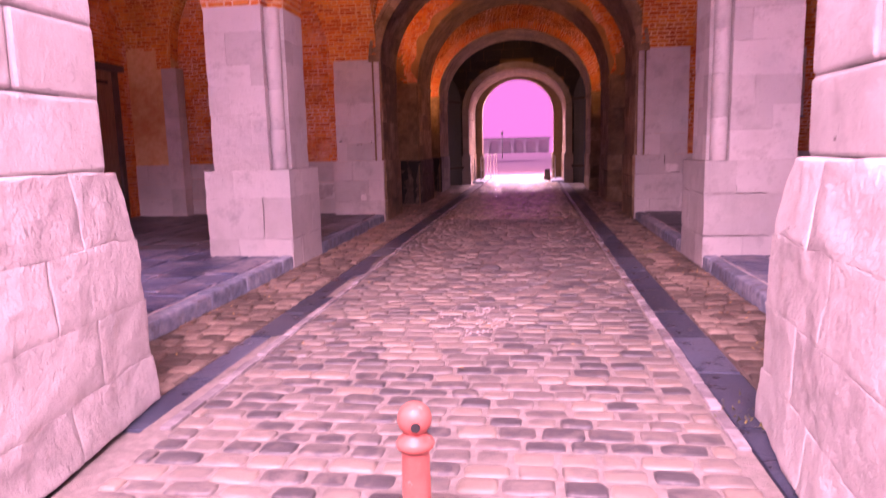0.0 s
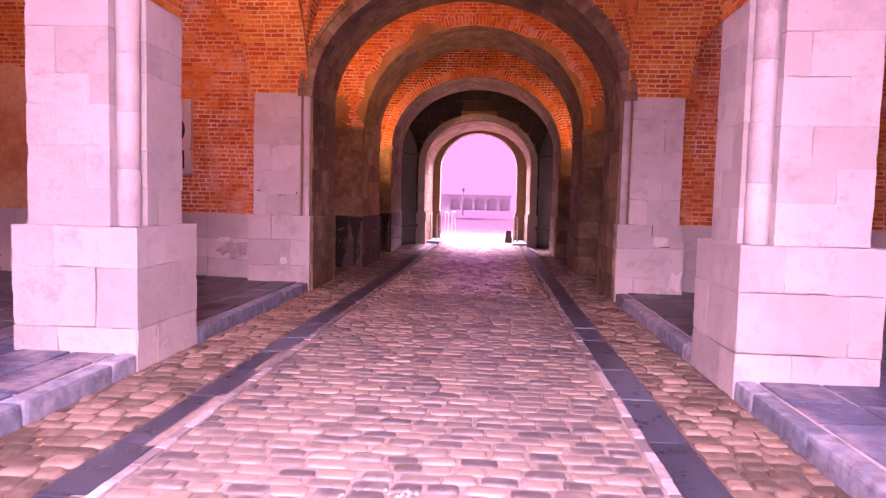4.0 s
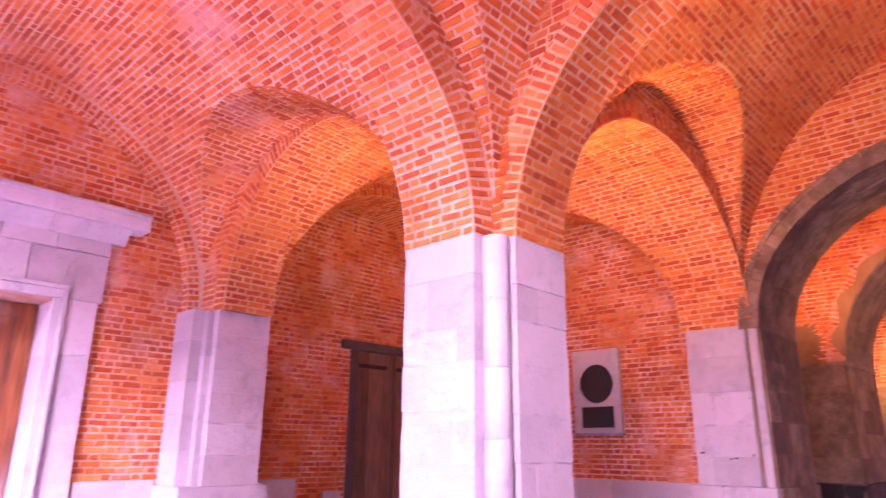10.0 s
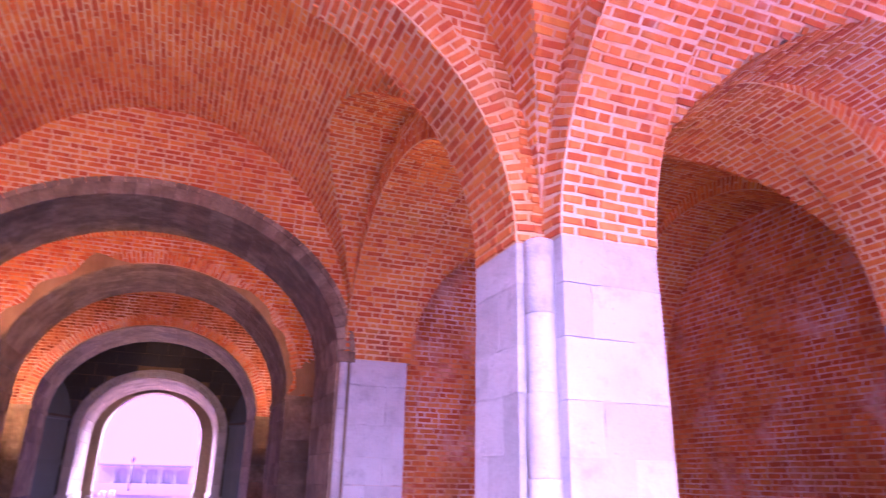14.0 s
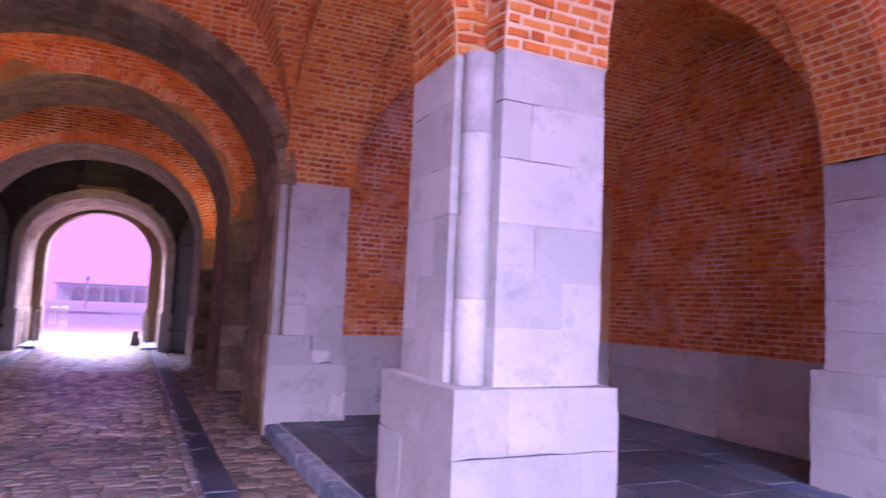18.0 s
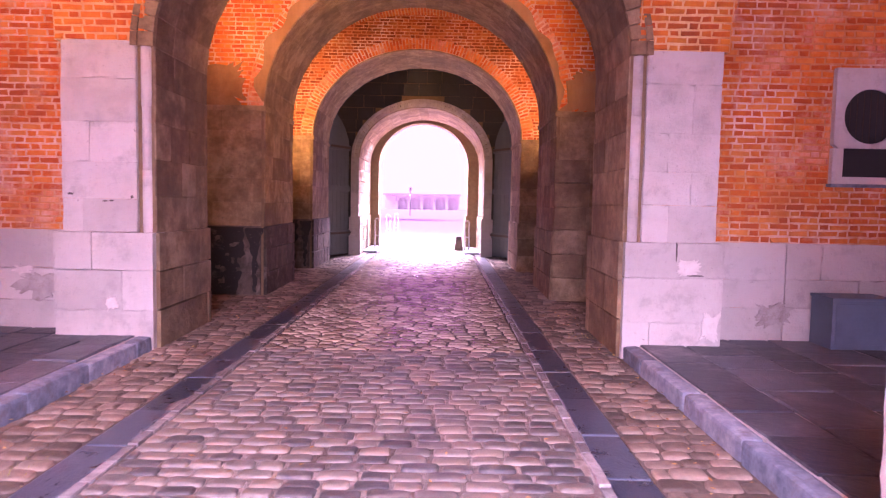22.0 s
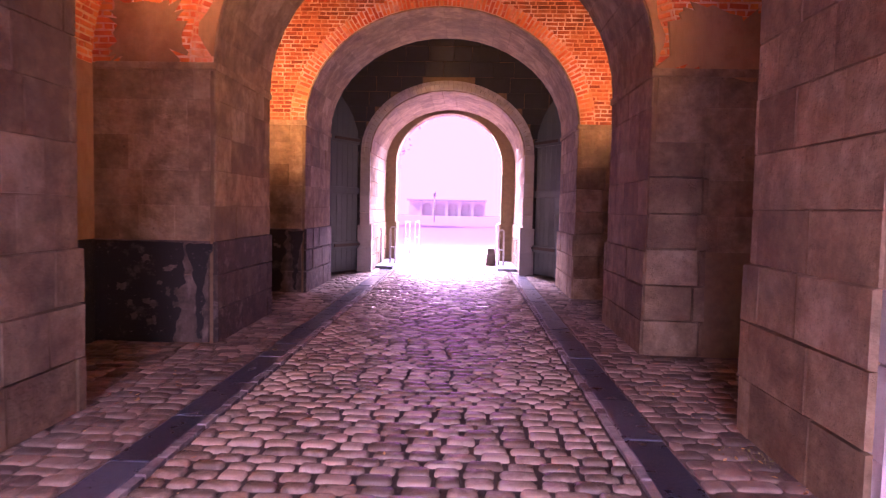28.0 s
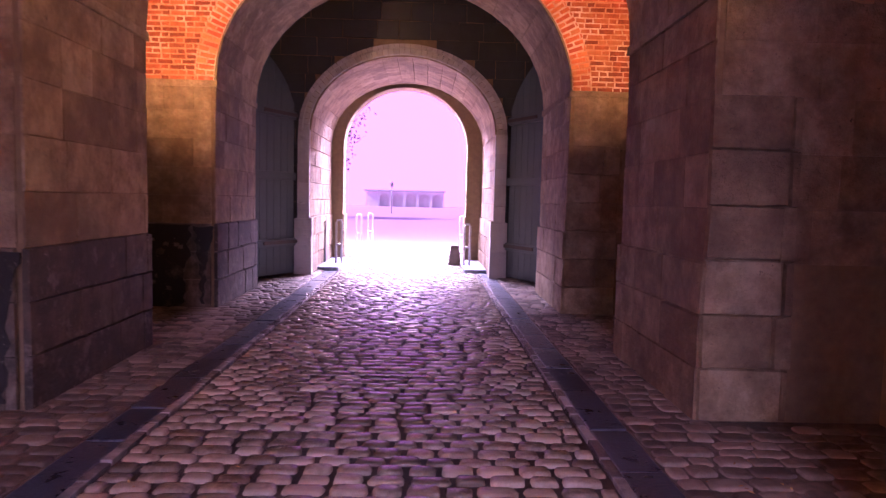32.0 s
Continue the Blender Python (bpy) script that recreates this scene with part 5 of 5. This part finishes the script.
plain = thing("door_3", "closed grey oak plank door under a dark timber lintel", "door", kind=S)
X = -7.362
box("lintel_beam", X - 0.2, X + 0.07, 10.22, 12.3, 2.93, 3.06, BEAM, plain, 0.012, 0.008)
box("door_post", X - 0.15, X + 0.045, 10.40, 10.53, PAVE - 0.01, 2.93, BEAM, plain, 0.01, 0.006)
box("door_post", X - 0.15, X + 0.045, 12.0, 12.12, PAVE - 0.01, 2.93, BEAM, plain, 0.01, 0.006)
for y0, y1 in ((10.55, 11.27), (11.29, 11.99)):
    leaf = box("leaf", X - 0.06, X - 0.02, y0, y1, PAVE + 0.03, 2.92, GREY_WOOD, plain, 0.004)
    step = (y1 - y0) / 3
    for k in range(3):
        box("plank", X - 0.022, X - 0.004, y0 + k * step + 0.002, y0 + (k + 1) * step - 0.002, PAVE + 0.03, 2.92, GREY_WOOD, leaf, 0.003, seed=k)
    box("iron_plate", X - 0.005, X + 0.004, y0 + 0.03, y1 - 0.12, PAVE + 0.04, PAVE + 0.13, IRON, leaf, 0.002)
    box("strap_hinge", X - 0.005, X + 0.006, y0 + 0.01, y1 - 0.14, 2.68, 2.74, IRON, leaf, 0.002)
box("meeting_strip", X - 0.01, X + 0.03, 11.22, 11.30, PAVE + 0.03, 2.92, GREY_WOOD, plain, 0.006)
box("back_panel", X - 0.25, X - 0.07, 10.4, 12.1, 0, 3.0, BLACK, plain)
tagged(box("mortar_patch", -7.345, -7.30, 9.99, 10.30, 0.62, 0.98, JOINT, None, 0.012, 0.01), "grey mortar patch on brickwork beside a door", "patch", kind=S)

# ---- inner gate leaves ----
for s in (-1, 1):
    hinge = Vector((GX + s * 2.02, 24.30, 0.05))
    gate = thing("gate_leaf", "dark painted wooden gate leaf standing open against the recess", "gate", "leaves of the inner gate", at=hinge)
    gate.rotation_euler = (0, 0, radians(-90 + 26 if s > 0 else -90 - 26))
    n = 8
    for k in range(n):
        a, b = k * 0.19, (k + 1) * 0.19
        t0, t1 = (3.0 + 1.42 * math.sqrt(1 - ((1.75 - q) / 1.75) ** 2 * 0.9) - 0.35 for q in (a, b))
        v = [(x, y, z) for y in (-0.03, 0.03) for x, z in ((a + 0.003, 0.0), (b - 0.003, 0.0), (b - 0.003, t1), (a + 0.003, t0))]
        mesh("board", v, [(0, 1, 2, 3), (7, 6, 5, 4), (0, 4, 5, 1), (1, 5, 6, 2), (2, 6, 7, 3), (3, 7, 4, 0)], TEAL, gate)
    for z in (0.5, 1.7, 2.8):
        for yy in (-0.06, 0.06):
            box("rail", 0.0, 1.52, yy - 0.025, yy + 0.025, z, z + 0.14, TEAL, gate, 0.006)
    for z in (0.55, 2.85):
        box("strap_hinge", -0.03, 0.9, -0.1, 0.1, z, z + 0.06, IRON, gate, 0.004)

# ---- steel hoops, guard stone and bollard ----
def hoop(x, y, w, h):
    st = thing("hoop_barrier", "narrow galvanised steel hoop barrier with a cross bar", "barrier", "hoop barriers by the exit", at=(x, y, 0.0))
    tube("frame", [(-w / 2, 0, -0.02), (-w / 2, 0, h - 0.05), (-w / 2 + 0.02, 0, h), (w / 2 - 0.02, 0, h), (w / 2, 0, h - 0.05), (w / 2, 0, -0.02)], 0.024, STEEL, st)
    tube("cross_bar", [(-w / 2, 0, h * 0.48), (w / 2, 0, h * 0.48)], 0.02, STEEL, st)
    return st


for x, y, w, h in ((-1.46, 26.0, 0.12, 0.98), (-1.82, 26.1, 0.12, 0.93), (1.26, 26.1, 0.12, 0.95), (1.69, 26.1, 0.12, 0.92), (-1.5, 30.6, 0.14, 1.0), (-1.3, 32.0, 0.14, 1.0), (1.4, 30.8, 0.14, 1.0)):
    hoop(x, y, w, h)
for s in (-1, 1):
    k = box("exit_kerb", s * (1.36 if s < 0 else 1.16), s * (1.95 if s < 0 else 1.78), 25.2, 27.4, -0.05, 0.07, KERB, None, 0.02, 0.008)
    tagged(k, "low grey stone kerb beside the exit", "kerb", kind=S)
guard = thing("guard_post", "dark tapered timber guard post by the exit arch", "post", at=(1.04, 26.95, -0.03))
for k, (z0, z1, r0, r1) in enumerate(((0, 0.10, 0.15, 0.14), (0.10, 0.46, 0.135, 0.09))):
    bm = bmesh.new()
    bmesh.ops.create_cone(bm, cap_ends=True, segments=4, radius1=r0 * 1.41, radius2=r1 * 1.41, depth=z1 - z0)
    bm.transform(Matrix.Translation((0, 0, (z0 + z1) / 2)) @ Matrix.Rotation(math.pi / 4, 4, "Z"))
    bmesh.ops.bevel(bm, geom=bm.edges[:], offset=0.01, segments=2, affect="EDGES")
    part(("foot", "shaft")[k], bm, BEAM, guard)

bol = thing("bollard", "short faded red cast-iron bollard with a round knob", "bollard", at=(0.084, 2.22, -0.055))
lathe("shaft", [(0.062, 0.0), (0.062, 0.05), (0.052, 0.07), (0.049, 0.36), (0.05, 0.375)], REDPAINT, bol)
lathe("collar", [(0.05, 0.375), (0.064, 0.385), (0.068, 0.40), (0.060, 0.415), (0.044, 0.43), (0.040, 0.44)], REDPAINT, bol)
lathe("knob", [(0.040, 0.44)] + [(0.060 * math.cos(g), 0.487 + 0.060 * math.sin(g)) for g in np.linspace(-0.85, 1.5, 14)], REDPAINT, bol)
bm = bmesh.new()
bmesh.ops.create_cone(bm, cap_ends=True, segments=16, radius1=0.016, radius2=0.016, depth=0.02)
bm.transform(Matrix.Translation((0.013, -0.052, 0.478)) @ Matrix.Rotation(math.pi / 2, 4, "X"))
part("hole", bm, BLACK, bol, "small dark round hole")

# ---- loose rubble on the carriageway, weeds, sand ----
v, f = [], []
for k in range(330):
    a, r = rng.uniform(0, 2 * math.pi), math.sqrt(rng.random())
    x, y = 0.03 + 0.38 * r * math.cos(a), 5.19 + 0.45 * r * math.sin(a)
    q = rng.uniform(0.005, 0.015)
    base = len(v)
    for i in range(6):
        g = 2 * math.pi * i / 6 + rng.uniform(-0.3, 0.3)
        v.append((x + q * math.cos(g), y + q * math.sin(g), 0.0))
    v.append((x + rng.uniform(-0.3, 0.3) * q, y + rng.uniform(-0.3, 0.3) * q, q * rng.uniform(0.5, 0.9)))
    f += [(base + i, base + (i + 1) % 6, base + 6) for i in range(6)]
tagged(mesh("rubble_patch", v, f, RUBBLE), "scatter of pale mortar rubble on the setts", "rubble", kind="stuff")
v, f = [], []
for cx, cy, n in ((1.52, 3.4, 40), (-1.75, 9.5, 25), (1.9, 8.6, 60), (-2.2, 5.0, 30), (2.2, 13.4, 70)):
    for k in range(n):
        x, y, g, h = cx + rng.normal(0, 0.07), cy + rng.normal(0, 0.1), rng.uniform(0, 6.3), rng.uniform(0.012, 0.03)
        base = len(v)
        v += [(x, y, 0.0), (x + 0.012 * math.cos(g), y + 0.012 * math.sin(g), 0.0), (x + 0.02 * math.cos(g + 0.8), y + 0.02 * math.sin(g + 0.8), h)]
        f.append((base, base + 1, base + 2))
tagged(mesh("weeds", v, f, MOSS), "small dry weeds in the paving joints", "weeds", kind="stuff")

# ---- the court beyond: pavilion, lamp post, tree, sky ----
pav = thing("pavilion", "low pavilion with a five-arch arcade and slate roof, glare put into its pale colours", "building", at=(-2.5, 140, -0.05))
for k in range(5):
    cx = -5.1 + k * 2.53
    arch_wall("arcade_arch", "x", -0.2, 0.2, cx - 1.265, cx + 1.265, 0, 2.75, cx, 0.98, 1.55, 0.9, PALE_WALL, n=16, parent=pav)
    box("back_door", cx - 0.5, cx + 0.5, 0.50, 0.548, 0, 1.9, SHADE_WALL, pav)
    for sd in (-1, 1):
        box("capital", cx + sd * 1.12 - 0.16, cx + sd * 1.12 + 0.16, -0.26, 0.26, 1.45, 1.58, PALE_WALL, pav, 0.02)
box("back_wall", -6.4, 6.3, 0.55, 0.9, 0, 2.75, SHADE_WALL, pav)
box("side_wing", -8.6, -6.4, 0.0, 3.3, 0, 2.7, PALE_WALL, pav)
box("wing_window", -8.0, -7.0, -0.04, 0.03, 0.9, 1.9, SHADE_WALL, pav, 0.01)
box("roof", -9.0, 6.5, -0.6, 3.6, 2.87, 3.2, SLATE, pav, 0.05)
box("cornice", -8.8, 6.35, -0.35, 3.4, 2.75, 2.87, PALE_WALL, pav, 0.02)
lampost = thing("street_lamp", "tall thin grey street lamp in the court", "street lamp", at=(-3.15, 80, -0.05))
tube("pole", [(0, 0, 0), (0, 0, 2.7)], 0.06, STEEL, lampost)
lathe("lantern", [(0.05, 2.7), (0.14, 2.8), (0.17, 3.05), (0.05, 3.2)], STEEL, lampost, 10)


def tree(x, y, height, spread, count):
    tr = thing("tree", "leafy green tree at the edge of the court", "tree", "trees of the court", at=(x, y, -0.06))
    tube("trunk", [(0, 0, 0), (0.1, 0, height * 0.25), (0.0, 0.1, height * 0.5), (0.15, 0, height * 0.85)], [0.32, 0.26, 0.18, 0.05], BARK, tr)
    tips = []
    for k in range(11):
        g, z = 2 * math.pi * k / 11 + rng.uniform(-0.3, 0.3), height * rng.uniform(0.35, 0.7)
        r = spread * rng.uniform(0.5, 0.95)
        tip = (r * math.cos(g), r * math.sin(g), z + r * 0.55)
        tube("limb", [(0.05, 0.03, z), (tip[0] * 0.5, tip[1] * 0.5, z + r * 0.33), tip], [0.10, 0.06, 0.02], BARK, tr, 6)
        tips.append(tip)
    v, f = [], []
    for k in range(count):
        t = tips[int(rng.integers(len(tips)))]
        c = V3(t) * rng.uniform(0.55, 1.05) + rng.normal(0, spread * 0.16, 3)
        c[2] = max(c[2], height * 0.3)
        a, b = rng.normal(0, 1, 3), rng.normal(0, 1, 3)
        a, b = a / np.linalg.norm(a) * 0.13, b / np.linalg.norm(b) * 0.10
        base = len(v)
        v += [c - a, c + b, c + a, c - b]
        f.append((base, base + 1, base + 2, base + 3))
    mesh("crown", v, f, LEAF, tr)
    return tr


tree(-8.7, 62, 11, 3.8, 5000)
back = mesh("backdrop", [(-160, 150, -2), (160, 150, -2), (160, 150, 90), (-160, 150, 90)], [(0, 1, 2, 3)], GLOW)
tagged(back, "bright hazy sky over the court", "backdrop", kind=S)

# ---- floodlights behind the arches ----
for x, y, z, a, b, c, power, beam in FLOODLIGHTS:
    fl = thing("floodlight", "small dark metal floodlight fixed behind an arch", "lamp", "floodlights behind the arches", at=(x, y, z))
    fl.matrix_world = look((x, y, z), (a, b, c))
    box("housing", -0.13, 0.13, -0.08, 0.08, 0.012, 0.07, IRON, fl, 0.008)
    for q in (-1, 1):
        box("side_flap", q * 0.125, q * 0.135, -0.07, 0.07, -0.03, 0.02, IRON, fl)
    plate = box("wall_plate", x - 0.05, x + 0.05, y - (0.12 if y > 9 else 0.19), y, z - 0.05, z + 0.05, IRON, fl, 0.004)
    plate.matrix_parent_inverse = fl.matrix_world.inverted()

# ---- fallen leaves and a cable ----
v, f = [], []
for k in range(420):
    s = 1 if rng.random() < 0.6 else -1
    y = rng.uniform(3.6, 15.5)
    x = s * (1.8 + 0.5 * rng.random() ** 0.6) if rng.random() < 0.8 else rng.uniform(-1.3, 1.3)
    g, q = rng.uniform(0, 6.3), rng.uniform(0.010, 0.022)
    base = len(v)
    c, e = q * math.cos(g), q * math.sin(g)
    h = rng.uniform(0.016, 0.022)
    v += [(x - c, y - e, h), (x + 0.55 * e, y - 0.55 * c, h + 0.004), (x + c, y + e, h + rng.uniform(0, 0.012)), (x - 0.55 * e, y + 0.55 * c, h + 0.004)]
    f.append((base, base + 1, base + 2, base + 3))
tagged(mesh("leaf_litter", v, f, LITTER), "dry orange-brown leaves scattered on the paving", "leaves", kind="stuff")
cab = thing("cable", "thin pale cable strung along the brick wall", "cable")
tube("wire", [(6.95, 7.62, 3.22), (6.96, 7.3, 3.31), (6.96, 6.98, 3.40), (6.96, 6.3, 4.0)], 0.006, STEEL, cab, 6)
